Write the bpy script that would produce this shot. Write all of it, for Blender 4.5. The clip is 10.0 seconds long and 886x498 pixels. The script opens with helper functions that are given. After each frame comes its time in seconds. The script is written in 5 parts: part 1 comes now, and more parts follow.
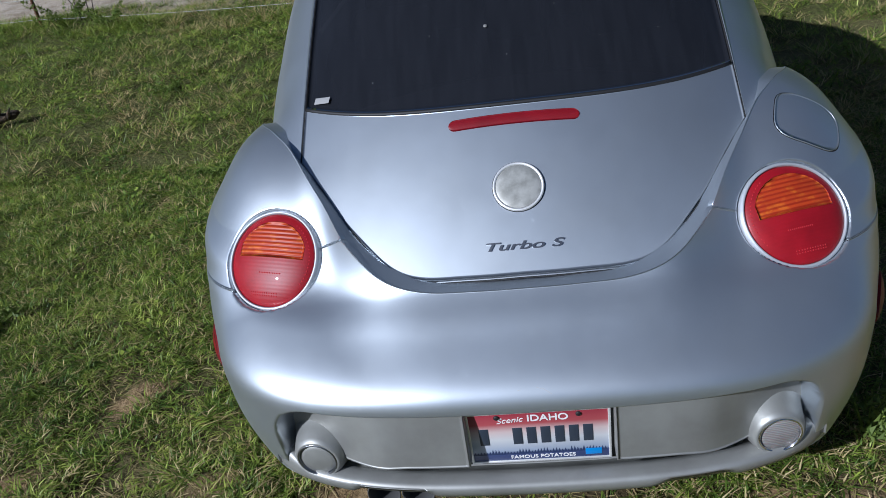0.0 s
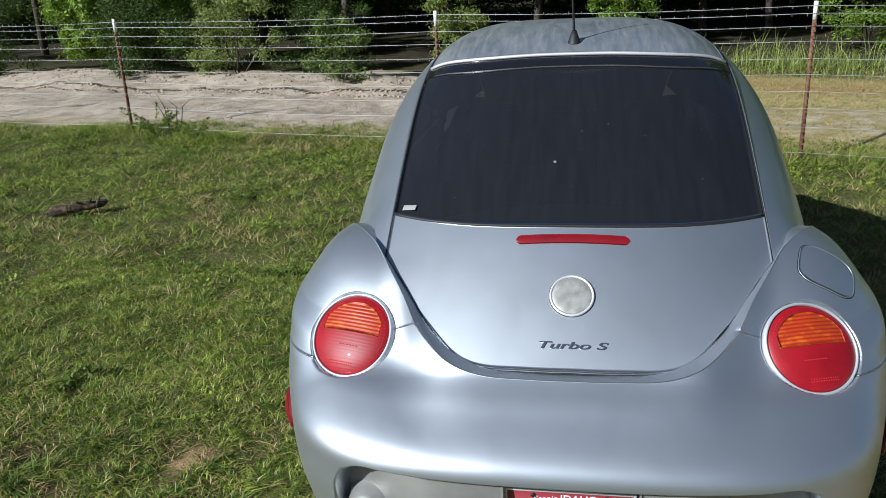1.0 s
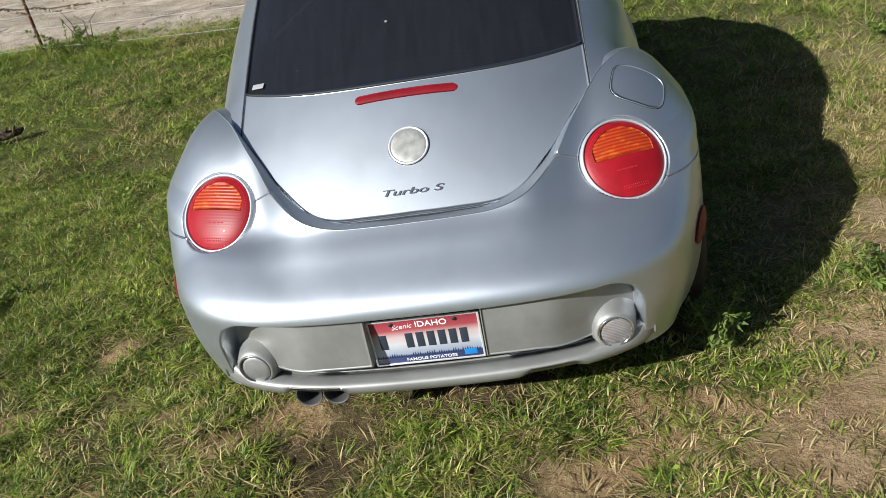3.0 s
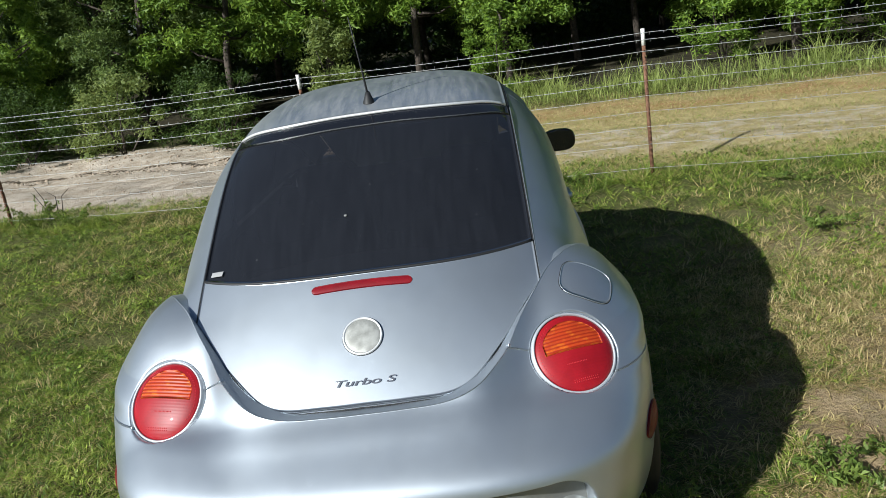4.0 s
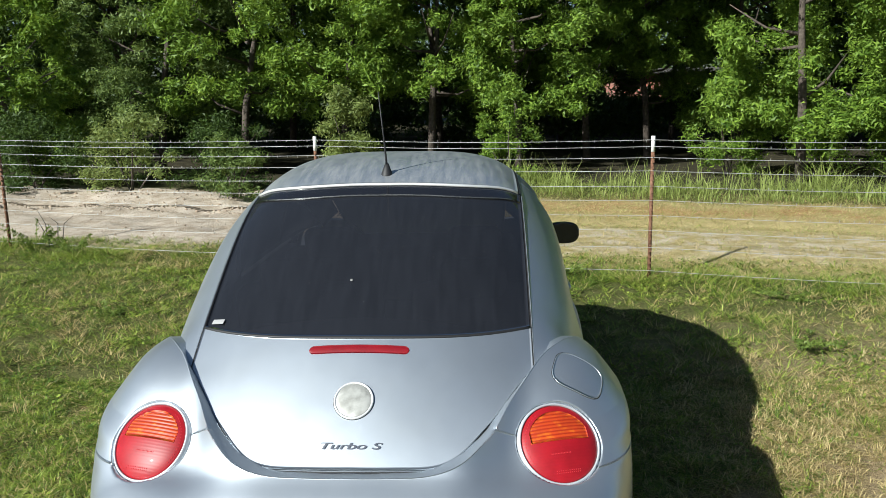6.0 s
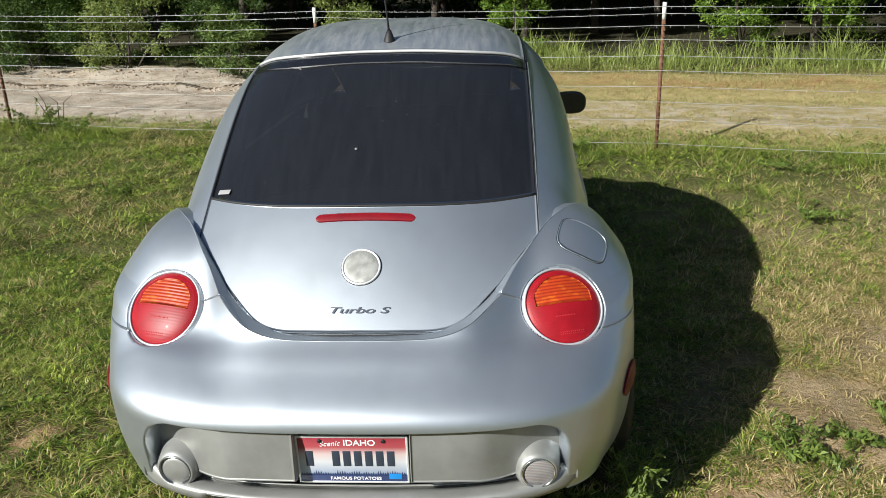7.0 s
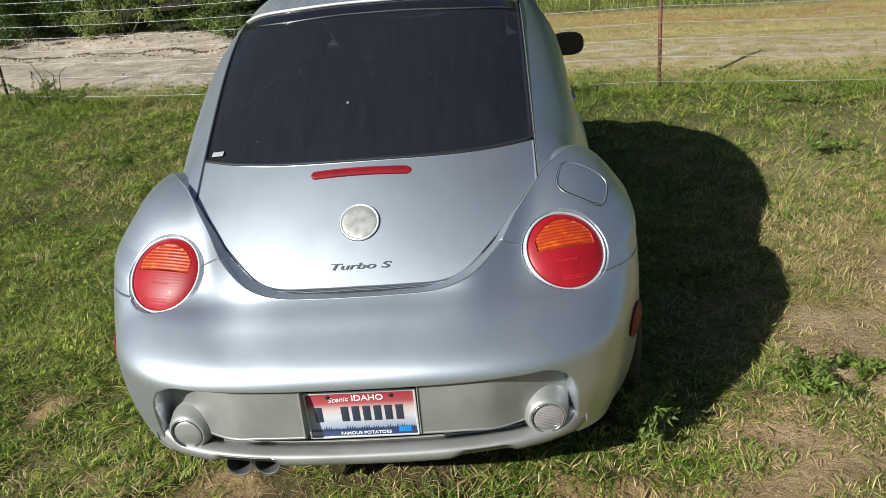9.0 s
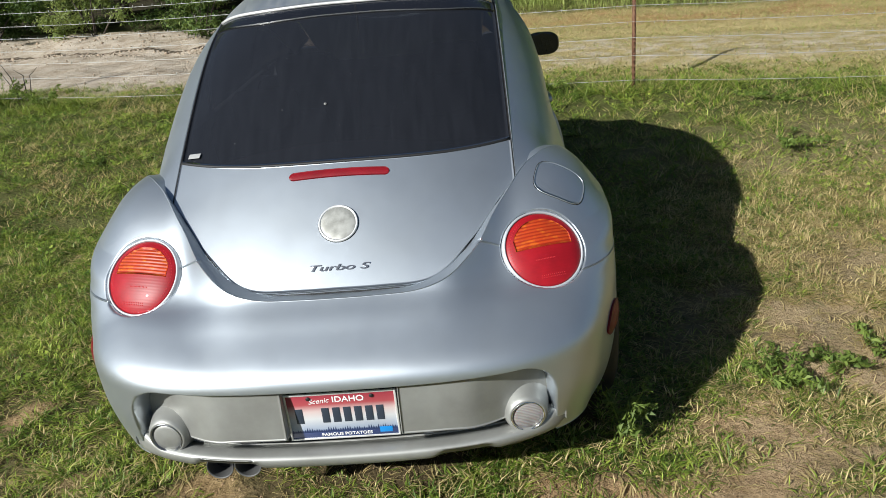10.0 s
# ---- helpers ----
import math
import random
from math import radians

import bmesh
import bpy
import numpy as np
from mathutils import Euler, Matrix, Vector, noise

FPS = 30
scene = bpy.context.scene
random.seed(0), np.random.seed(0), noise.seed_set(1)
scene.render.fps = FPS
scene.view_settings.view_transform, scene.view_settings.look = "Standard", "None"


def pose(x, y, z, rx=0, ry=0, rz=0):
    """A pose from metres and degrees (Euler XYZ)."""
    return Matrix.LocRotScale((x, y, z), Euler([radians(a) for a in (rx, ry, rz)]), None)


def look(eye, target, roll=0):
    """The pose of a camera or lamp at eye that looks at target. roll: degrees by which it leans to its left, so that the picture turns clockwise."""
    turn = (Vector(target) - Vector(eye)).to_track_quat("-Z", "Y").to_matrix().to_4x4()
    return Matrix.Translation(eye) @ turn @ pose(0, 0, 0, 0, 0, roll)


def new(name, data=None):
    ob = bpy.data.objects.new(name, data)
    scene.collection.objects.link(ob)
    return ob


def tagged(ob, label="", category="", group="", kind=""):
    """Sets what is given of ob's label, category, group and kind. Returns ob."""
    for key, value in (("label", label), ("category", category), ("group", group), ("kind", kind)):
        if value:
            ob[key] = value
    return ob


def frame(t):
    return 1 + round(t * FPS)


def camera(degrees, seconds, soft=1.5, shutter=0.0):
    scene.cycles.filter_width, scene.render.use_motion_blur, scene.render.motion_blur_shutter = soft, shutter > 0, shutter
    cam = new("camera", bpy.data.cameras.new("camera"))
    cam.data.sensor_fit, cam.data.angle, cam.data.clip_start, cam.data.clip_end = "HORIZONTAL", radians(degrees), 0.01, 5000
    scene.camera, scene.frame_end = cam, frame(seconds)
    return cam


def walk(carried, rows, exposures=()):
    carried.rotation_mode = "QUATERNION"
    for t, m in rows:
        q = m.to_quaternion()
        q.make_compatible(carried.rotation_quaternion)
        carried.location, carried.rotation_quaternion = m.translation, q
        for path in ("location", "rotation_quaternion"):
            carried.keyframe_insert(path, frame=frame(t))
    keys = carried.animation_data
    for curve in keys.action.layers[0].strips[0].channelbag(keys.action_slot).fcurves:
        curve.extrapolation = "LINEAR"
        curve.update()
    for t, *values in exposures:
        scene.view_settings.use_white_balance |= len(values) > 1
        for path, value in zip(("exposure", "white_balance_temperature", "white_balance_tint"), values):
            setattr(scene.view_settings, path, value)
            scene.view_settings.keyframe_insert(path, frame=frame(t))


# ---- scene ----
cam = camera(58.3, 10.0, soft=0.7)
PATH = [
    (0, (0.048, -1.328, 1.637), (-0.205, 0.394, 0.653), -9.1),
    (0.5, (-0.036, -1.505, 1.655), (-0.331, 0.274, 0.791), -5.1),
    (1, (-0.006, -1.663, 1.658), (-0.322, 0.202, 1.009), -2.5),
    (1.5, (0.231, -1.744, 1.634), (-0.12, 0.078, 0.887), -3.5),
    (2, (0.314, -1.781, 1.637), (-0.067, -0.063, 0.687), -8.2),
    (3.5, (0.41, -1.823, 1.64), (0.184, -0.058, 0.727), -11.2),
    (4, (0.423, -1.823, 1.692), (0.291, 0.094, 1.136), -8.5),
    (4.5, (0.408, -1.841, 1.717), (0.289, 0.127, 1.377), -4.9),
    (5, (0.395, -1.848, 1.718), (0.27, 0.12, 1.382), -2.9),
    (6.5, (0.386, -1.896, 1.703), (0.295, 0.049, 1.245), -0.7),
    (7, (0.387, -1.893, 1.677), (0.272, -0.011, 1.011), -1.7),
    (7.5, (0.398, -1.883, 1.67), (0.257, -0.039, 0.91), -3.2),
    (8, (0.415, -1.874, 1.664), (0.26, -0.033, 0.896), -4.9),
    (8.5, (0.42, -1.87, 1.657), (0.254, -0.028, 0.895), -5.3),
    (9, (0.418, -1.869, 1.659), (0.273, -0.03, 0.884), -5.2),
    (9.5, (0.415, -1.876, 1.666), (0.31, -0.037, 0.887), -4.9),
    (10, (0.414, -1.877, 1.667), (0.326, -0.038, 0.885), -5.1),
]
EXPOSURES = [(0.0, 0.0, 5150, 13), (0.5, 0.2, 5300, 10), (1.0, 0.42, 5500, 9), (2.0, 0.54, 5700, 10), (3.5, 0.55, 5850, 9), (4.0, 0.55, 5650, 6), (5.0, 0.87, 5650, 4), (6.5, 0.84, 5850, 5), (7.2, 0.63, 5950, 8), (10.0, 0.58, 5850, 7)]
walk(cam, [(t, look(eye, target, roll)) for t, eye, target, roll in PATH], EXPOSURES)

# ---- daylight: clear late-day sky, sun behind the viewer's left shoulder ----
SHADE = Vector((1.15, 1.17, -1.0)).normalized()      # the way the sunlight travels
world = bpy.data.worlds.new("sky")
scene.world = world
world.use_nodes = True
wt = world.node_tree
sky = wt.nodes.new("ShaderNodeTexSky")
sky.sky_type, sky.sun_disc = "NISHITA", False
sky.sun_elevation = math.asin(-SHADE.z)
sky.sun_rotation = math.atan2(-SHADE.x, -SHADE.y)
wt.links.new(sky.outputs[0], wt.nodes["Background"].inputs[0])
wt.nodes["Background"].inputs[1].default_value = 0.034
sun = new("sun", bpy.data.lights.new("sun", "SUN"))
sun.data.energy, sun.data.angle, sun.data.color = 5.0, radians(0.6), (1.0, 0.925, 0.81)
sun.matrix_world = look((0, 0, 0), SHADE)


# ---- materials ----
def mat(name, base=(0.5, 0.5, 0.5), rough=0.5, metal=0.0, coat=0.0, spec=0.5):
    m = bpy.data.materials.new(name)
    m.use_nodes = True
    b = m.node_tree.nodes["Principled BSDF"]
    b.inputs["Base Color"].default_value = (*base, 1)
    b.inputs["Roughness"].default_value = rough
    b.inputs["Metallic"].default_value = metal
    b.inputs["Coat Weight"].default_value = coat
    b.inputs["Specular IOR Level"].default_value = spec
    return m


class Net:
    """Short hand for building node materials."""

    def __init__(self, m):
        self.t = m.node_tree
        self.b = self.t.nodes["Principled BSDF"]

    def node(self, kind, **values):
        n = self.t.nodes.new(kind)
        for k, v in values.items():
            if k in ("operation", "blend_type", "data_type", "noise_dimensions", "feature", "wave_type", "bands_direction"):
                if k == "operation":
                    n.operation = v
                elif k == "blend_type":
                    n.blend_type = v
                elif k == "data_type":
                    n.data_type = v
                elif k == "feature":
                    n.feature = v
                elif k == "wave_type":
                    n.wave_type = v
                elif k == "bands_direction":
                    n.bands_direction = v
            else:
                n.inputs[k.replace("_", " ")].default_value = v
        return n

    def link(self, a, b):
        self.t.links.new(a, b)

    def coord(self, kind="Object"):
        return self.t.nodes.new("ShaderNodeTexCoord").outputs[kind]

    def noise(self, vec, scale, detail=4.0, rough=0.55):
        n = self.node("ShaderNodeTexNoise", Scale=scale, Detail=detail, Roughness=rough)
        self.link(vec, n.inputs["Vector"])
        return n.outputs["Fac"]

    def ramp(self, fac, stops):
        n = self.t.nodes.new("ShaderNodeValToRGB")
        e = n.color_ramp.elements
        while len(e) < len(stops):
            e.new(0.5)
        for k, (p, c) in enumerate(stops):
            e[k].position = p
            e[k].color = (*c, 1) if len(c) == 3 else c
        self.link(fac, n.inputs[0])
        return n.outputs[0]

    def grey(self, fac, a, b, lo=0.0, hi=1.0):
        n = self.node("ShaderNodeMapRange")
        n.inputs[1].default_value, n.inputs[2].default_value = a, b
        n.inputs[3].default_value, n.inputs[4].default_value = lo, hi
        self.link(fac, n.inputs[0])
        return n.outputs[0]

    def mix(self, fac, a, b, blend="MIX"):
        n = self.t.nodes.new("ShaderNodeMix")
        n.data_type, n.blend_type = "RGBA", blend
        for sock, v in ((n.inputs[0], fac), (n.inputs[6], a), (n.inputs[7], b)):
            if isinstance(v, (int, float)):
                sock.default_value = v
            elif isinstance(v, tuple):
                sock.default_value = (*v, 1)
            else:
                self.link(v, sock)
        return n.outputs[2]

    def bump(self, height, strength, distance):
        n = self.node("ShaderNodeBump", Strength=strength, Distance=distance)
        self.link(height, n.inputs["Height"])
        self.link(n.outputs[0], self.b.inputs["Normal"])
        return n

    def island(self):
        return self.t.nodes.new("ShaderNodeNewGeometry").outputs["Random Per Island"]


def m_paint():
    m = mat("silver_paint", (0.56, 0.575, 0.6), 0.36, 0.88, 0.2)
    n = Net(m)
    v = n.coord()
    n.link(n.mix(n.grey(n.noise(v, 5.0, 8), 0.42, 0.68, 0.0, 0.5), (0.54, 0.585, 0.635), (0.50, 0.535, 0.565)), n.b.inputs["Base Color"])
    speck = n.grey(n.noise(v, 60.0, 6, 0.7), 0.62, 0.75, 0.0, 0.10)
    smear = n.grey(n.noise(v, 9.0, 7, 0.65), 0.35, 0.7, 0.405, 0.432)
    n.link(n.mix(n.grey(speck, 0, 0.1, 0.0, 1.0), smear, (0.5, 0.5, 0.5)), n.b.inputs["Roughness"])
    n.b.inputs["Coat Roughness"].default_value = 0.15
    n.bump(n.noise(v, 160.0, 3), 0.015, 0.001)
    return m


def m_roof():
    """The same silver under a film of dust, streaked by rain."""
    m = mat("dusty_silver_paint", (0.54, 0.58, 0.63), 0.36, 0.8, 0.2)
    n = Net(m)
    v = n.coord()
    mp = n.node("ShaderNodeMapping", Scale=(9.0, 1.2, 1.2))
    n.link(v, mp.inputs["Vector"])
    dust = n.grey(n.noise(mp.outputs[0], 4.0, 7, .65), .3, .75)
    n.link(n.mix(dust, (0.53, 0.58, 0.64), (0.57, 0.58, 0.58)), n.b.inputs["Base Color"])
    n.link(n.grey(dust, 0, 1, .84, .68), n.b.inputs["Metallic"])
    n.link(n.grey(dust, 0, 1, .32, .48), n.b.inputs["Roughness"])
    n.b.inputs["Coat Roughness"].default_value = 0.1
    return m


def m_plastic_silver():
    m = mat("painted_plastic", (0.4, 0.405, 0.4), 0.48, 0.55)
    n = Net(m)
    v = n.coord()
    n.link(n.mix(n.grey(n.noise(v, 7.0, 6), 0.35, 0.7), (0.37, 0.375, 0.36), (0.27, 0.27, 0.255)), n.b.inputs["Base Color"])
    n.bump(n.noise(v, 200.0, 2), 0.04, 0.001)
    return m


def m_glass(name, tint, gloss_rough=0.02, dust=0.0):
    """Thin tinted pane: clear tint with a Fresnel gloss over it."""
    m = bpy.data.materials.new(name)
    m.use_nodes = True
    t = m.node_tree
    t.nodes.remove(t.nodes["Principled BSDF"])
    out = t.nodes["Material Output"]
    clear = t.nodes.new("ShaderNodeBsdfTransparent")
    clear.inputs[0].default_value = (*tint, 1)
    gloss = t.nodes.new("ShaderNodeBsdfGlossy")
    gloss.inputs["Roughness"].default_value = gloss_rough
    fres = t.nodes.new("ShaderNodeFresnel")
    fres.inputs[0].default_value = 1.45
    mixer = t.nodes.new("ShaderNodeMixShader")
    t.links.new(fres.outputs[0], mixer.inputs[0])
    t.links.new(clear.outputs[0], mixer.inputs[1])
    t.links.new(gloss.outputs[0], mixer.inputs[2])
    last = mixer
    if dust > 0:
        # streaky dust film; its bluish colour also paints in some sky reflection
        film = t.nodes.new("ShaderNodeBsdfDiffuse")
        film.inputs[0].default_value = (0.18, 0.195, 0.245, 1)
        no = t.nodes.new("ShaderNodeTexNoise")
        no.inputs["Scale"].default_value, no.inputs["Detail"].default_value = 9.0, 8.0
        tc = t.nodes.new("ShaderNodeTexCoord")
        mp = t.nodes.new("ShaderNodeMapping")
        mp.inputs["Scale"].default_value = (6.0, 0.6, 0.6)
        t.links.new(tc.outputs["Object"], mp.inputs["Vector"])
        t.links.new(mp.outputs[0], no.inputs["Vector"])
        mr = t.nodes.new("ShaderNodeMapRange")
        mr.inputs[1].default_value, mr.inputs[2].default_value = 0.35, 0.75
        mr.inputs[3].default_value, mr.inputs[4].default_value = dust * 0.85, dust * 1.1
        t.links.new(no.outputs["Fac"], mr.inputs[0])
        m2 = t.nodes.new("ShaderNodeMixShader")
        t.links.new(mr.outputs[0], m2.inputs[0])
        t.links.new(mixer.outputs[0], m2.inputs[1])
        t.links.new(film.outputs[0], m2.inputs[2])
        last = m2
    t.links.new(last.outputs[0], out.inputs[0])
    return m


def m_lens(name, col, rib=0.0, deep=0.5, glint=None):
    """Moulded lens: ribs lying across it; grooves' shade and the reflector's glints are painted into the colour."""
    m = mat(name, col, 0.45, 0.0, 0.08, 0.35)
    n = Net(m)
    v = n.coord()
    base = n.mix(n.grey(n.noise(v, 14.0, 4), .35, .7), col, tuple(c * .72 for c in col))
    if glint:
        mp = n.node("ShaderNodeMapping", Scale=(26.0, 30.0, 1.0))
        n.link(v, mp.inputs["Vector"])
        base = n.mix(n.grey(n.noise(mp.outputs[0], 1.0, 3), .50, .75, 0.0, .6), base, glint)
    if rib:
        w = n.node("ShaderNodeTexWave", Scale=rib, Distortion=0.0)
        w.wave_type, w.bands_direction = "BANDS", "Y"
        n.link(v, w.inputs["Vector"])
        n.bump(w.outputs["Fac"], 0.6 * deep, 0.004)
        base = n.mix(n.grey(w.outputs["Fac"], .1, .6, deep, 0.0), base, tuple(c * (.45, .15, .3)[k] for k, c in enumerate(col)))
    n.link(base, n.b.inputs["Base Color"])
    n.b.inputs["Subsurface Weight"].default_value = 0.15
    n.b.inputs["Subsurface Radius"].default_value = (0.02, 0.005, 0.002)
    return m


def m_leaf(name, dark, light, trans=0.35, patch=0.0):
    """Leaf: diffuse with some light let through, each leaf its own shade."""
    m = mat(name, dark, 0.55, 0, 0, 0.3)
    n = Net(m)
    col = n.ramp(n.island(), [(0.0, dark), (0.55, tuple((a + b) / 2 for a, b in zip(dark, light))), (1.0, light)])
    big = n.grey(n.noise(n.coord(), 0.6, 3), 0.35, 0.65)
    col = n.mix(n.grey(big, 0, 1, 0.0, 0.5), col, tuple(0.75 * a + 0.25 * b for a, b in zip(dark, light)))
    if patch:
        spot = n.grey(n.mix(0.5, n.noise(n.coord(), 1.7, 4), n.noise(n.coord(), 7.0, 3)), 0.38, 0.62)
        col = n.mix(n.grey(spot, 0, 1, patch, 0.0), col, (dark[0] * 1.1, dark[1] * 1.2, dark[2] * 1.3))
    n.link(col, n.b.inputs["Base Color"])
    tr = n.t.nodes.new("ShaderNodeBsdfTranslucent")
    n.link(n.mix(0.5, col, (light[0] * 1.5, light[1] * 1.4, light[2])), tr.inputs[0])
    mx = n.node("ShaderNodeMixShader")
    mx.inputs[0].default_value = trans
    n.link(n.b.outputs[0], mx.inputs[1])
    n.link(tr.outputs[0], mx.inputs[2])
    n.link(mx.outputs[0], n.t.nodes["Material Output"].inputs[0])
    return m


def m_bark():
    m = mat("bark", (0.09, 0.07, 0.055), 0.9)
    n = Net(m)
    v = n.coord()
    f = n.noise(v, 14.0, 8)
    n.link(n.ramp(f, [(0.3, (0.035, 0.027, 0.021)), (0.7, (0.11, 0.088, 0.07))]), n.b.inputs["Base Color"])
    n.bump(f, 0.8, 0.03)
    return m


def m_rust():
    m = mat("rusty_steel", (0.2, 0.09, 0.05), 0.8, 0.2)
    n = Net(m)
    f = n.noise(n.coord(), 30.0, 8)
    n.link(n.ramp(f, [(0.3, (0.07, 0.034, 0.02)), (0.5, (0.15, 0.07, 0.038)), (0.75, (0.26, 0.15, 0.09))]), n.b.inputs["Base Color"])
    n.bump(f, 0.4, 0.003)
    return m


PAINT = m_paint()
ROOFPAINT = m_roof()
PLASTIC = m_plastic_silver()
BLACK = mat("black_rubber", (0.012, 0.012, 0.013), 0.6)
GLOSSBLACK = mat("gloss_black", (0.01, 0.01, 0.012), 0.2, 0, 0.3)
ALLOY = mat("bright_trim", (0.85, 0.85, 0.84), 0.4, 0.6)
CHROME = mat("chrome", (0.82, 0.82, 0.83), 0.12, 1.0)
STEEL = mat("galvanised_wire", (0.42, 0.42, 0.41), 0.55, 0.5)
DULLSTEEL = mat("exhaust_steel", (0.10, 0.10, 0.10), 0.6, 0.5)
SOOT = mat("soot", (0.01, 0.01, 0.01), 0.9)
RED = m_lens("red_lens", (0.31, 0.005, 0.012), 34.0, .05, (0.25, 0.004, 0.009))
AMBER = m_lens("amber_lens", (0.50, 0.055, 0.008), 30.0, .75, (0.80, 0.26, 0.012))
FACET = mat("lens_facet", (0.42, 0.022, 0.03), 0.3, 0.0)
RINGPAINT = mat("ring_paint", (0.46, 0.48, 0.51), 0.5, 0.4)
REDBAR = m_lens("red_brake_lens", (0.20, 0.004, 0.010))
CLEAR = m_lens("clear_lens", (0.30, 0.30, 0.285), 60.0, .4)
BADGE = mat("badge_face", (0.4, 0.4, 0.37), 0.45, 0.5, 0.2)
nb = Net(BADGE)
nb.link(nb.ramp(nb.noise(nb.coord(), 38.0, 4), [(0.35, (0.30, 0.30, 0.275)), (0.65, (0.47, 0.47, 0.44))]), nb.b.inputs["Base Color"])
DARKCHROME = mat("dark_chrome", (0.30, 0.31, 0.34), 0.3, 1.0)
TINT = m_glass("tinted_glass", (0.075, 0.072, 0.075), 0.02, 0.08)
CLEARGLASS = m_glass("clear_glass", (0.7, 0.75, 0.72))
SEATCLOTH = mat("seat_cloth", (0.03, 0.03, 0.032), 0.9)
TRIM = mat("cabin_trim", (0.02, 0.02, 0.021), 0.8)
RUST = m_rust()
WHITEPAINT = mat("white_paint", (0.75, 0.74, 0.7), 0.6)
BARK = m_bark()


# ---- mesh helpers ----
def thing(name, label, category, at=(0, 0, 0), group="", kind=""):
    return tagged(new(name), label, category, group, kind) if at == (0, 0, 0) else placed(tagged(new(name), label, category, group, kind), at)


def placed(ob, at):
    ob.location = at
    return ob


def arr(name, verts, faces, material, parent=None, label="", smooth=True):
    """A mesh object from arrays of corners and faces."""
    me = bpy.data.meshes.new(name)
    me.from_pydata([tuple(map(float, v)) for v in verts], [], [tuple(map(int, f)) for f in faces])
    me.materials.append(material)
    if smooth:
        me.shade_smooth()
    ob = new(name, me)
    if parent:
        ob.parent = parent
    if label:
        ob["label"] = label
    return ob


def part(name, bm, material, parent=None, label="", smooth=True):
    me = bpy.data.meshes.new(name)
    bmesh.ops.recalc_face_normals(bm, faces=bm.faces[:])
    bm.to_mesh(me)
    bm.free()
    me.materials.append(material)
    if smooth:
        me.shade_smooth()
        me.set_sharp_from_angle(angle=radians(40))
    ob = new(name, me)
    if parent:
        ob.parent = parent
    if label:
        ob["label"] = label
    return ob


def sheet(name, P, material, parent, label="", depth=0.012, roll=0.003, flip=False):
    """A curved panel from a grid of places, with a rolled edge and a folded flange along its border."""
    P = np.array(P, float)
    a, b = P.shape[:2]
    du = np.gradient(P, axis=0)
    dv = np.gradient(P, axis=1)
    N = np.cross(du, dv)
    N /= np.linalg.norm(N, axis=2, keepdims=True) + 1e-12
    if flip:
        N = -N
    idx = np.arange(a * b).reshape(a, b)
    F = np.stack([idx[:-1, :-1], idx[1:, :-1], idx[1:, 1:], idx[:-1, 1:]], -1).reshape(-1, 4)
    ring = np.concatenate([idx[:-1, 0], idx[-1, :-1], idx[:0:-1, -1], idx[0, :0:-1]])
    flat, nf = P.reshape(-1, 3), N.reshape(-1, 3)
    out = np.zeros((a, b, 3))
    out[0] -= du[0] / (np.linalg.norm(du[0], axis=1, keepdims=True) + 1e-12)
    out[-1] += du[-1] / (np.linalg.norm(du[-1], axis=1, keepdims=True) + 1e-12)
    out[:, 0] -= dv[:, 0] / (np.linalg.norm(dv[:, 0], axis=1, keepdims=True) + 1e-12)
    out[:, -1] += dv[:, -1] / (np.linalg.norm(dv[:, -1], axis=1, keepdims=True) + 1e-12)
    o = out.reshape(-1, 3)[ring]
    V = [flat]
    last = ring
    rows = [(roll * 0.7, roll * 0.3), (roll, roll), (roll, roll + depth)]
    faces = [F]
    for k, (side, down) in enumerate(rows):
        V.append(flat[ring] + o * side - nf[ring] * down)
        cur = a * b + k * len(ring) + np.arange(len(ring))
        faces.append(np.stack([last, np.roll(last, -1), np.roll(cur, -1), cur], -1))
        last = cur
    F = np.concatenate(faces)
    if flip:
        F = F[:, ::-1]
    return arr(name, np.concatenate(V), F, material, parent, label)


def tube(name, pts, radius, material, parent=None, label="", sides=8, taper=None, caps=True):
    """A round bar along a line of places; taper gives a radius for each place."""
    pts = [Vector(p) for p in pts]
    rad = taper or [radius] * len(pts)
    V, F = [], []
    ref = Vector((0, 0, 1))
    for k, p in enumerate(pts):
        d = (pts[min(k + 1, len(pts) - 1)] - pts[max(k - 1, 0)]).normalized()
        if abs(d.dot(ref)) > 0.95:
            ref = Vector((1, 0, 0))
        u = d.cross(ref).normalized()
        w = d.cross(u)
        for s in range(sides):
            a = 2 * math.pi * s / sides
            V.append(p + rad[k] * (math.cos(a) * u + math.sin(a) * w))
    for k in range(len(pts) - 1):
        for s in range(sides):
            t = (s + 1) % sides
            F.append((k * sides + s, k * sides + t, (k + 1) * sides + t, (k + 1) * sides + s))
    if caps:
        F.append(tuple(range(sides))[::-1])
        F.append(tuple((len(pts) - 1) * sides + s for s in range(sides)))
    return arr(name, V, F, material, parent, label)


def lathe(name, profile, material, parent=None, label="", m=None, sides=48, close=False):
    """A turned shape about z from (radius, height) pairs."""
    V, F = [], []
    for r, h in profile:
        for s in range(sides):
            a = 2 * math.pi * s / sides
            V.append((r * math.cos(a), r * math.sin(a), h))
    n = len(profile)
    for k in range(n - 1 if not close else n):
        for s in range(sides):
            t = (s + 1) % sides
            q = (k + 1) % n
            F.append((k * sides + s, k * sides + t, q * sides + t, q * sides + s))
    ob = arr(name, V, F, material, parent, label)
    if m is not None:
        ob.matrix_basis = m
    return ob


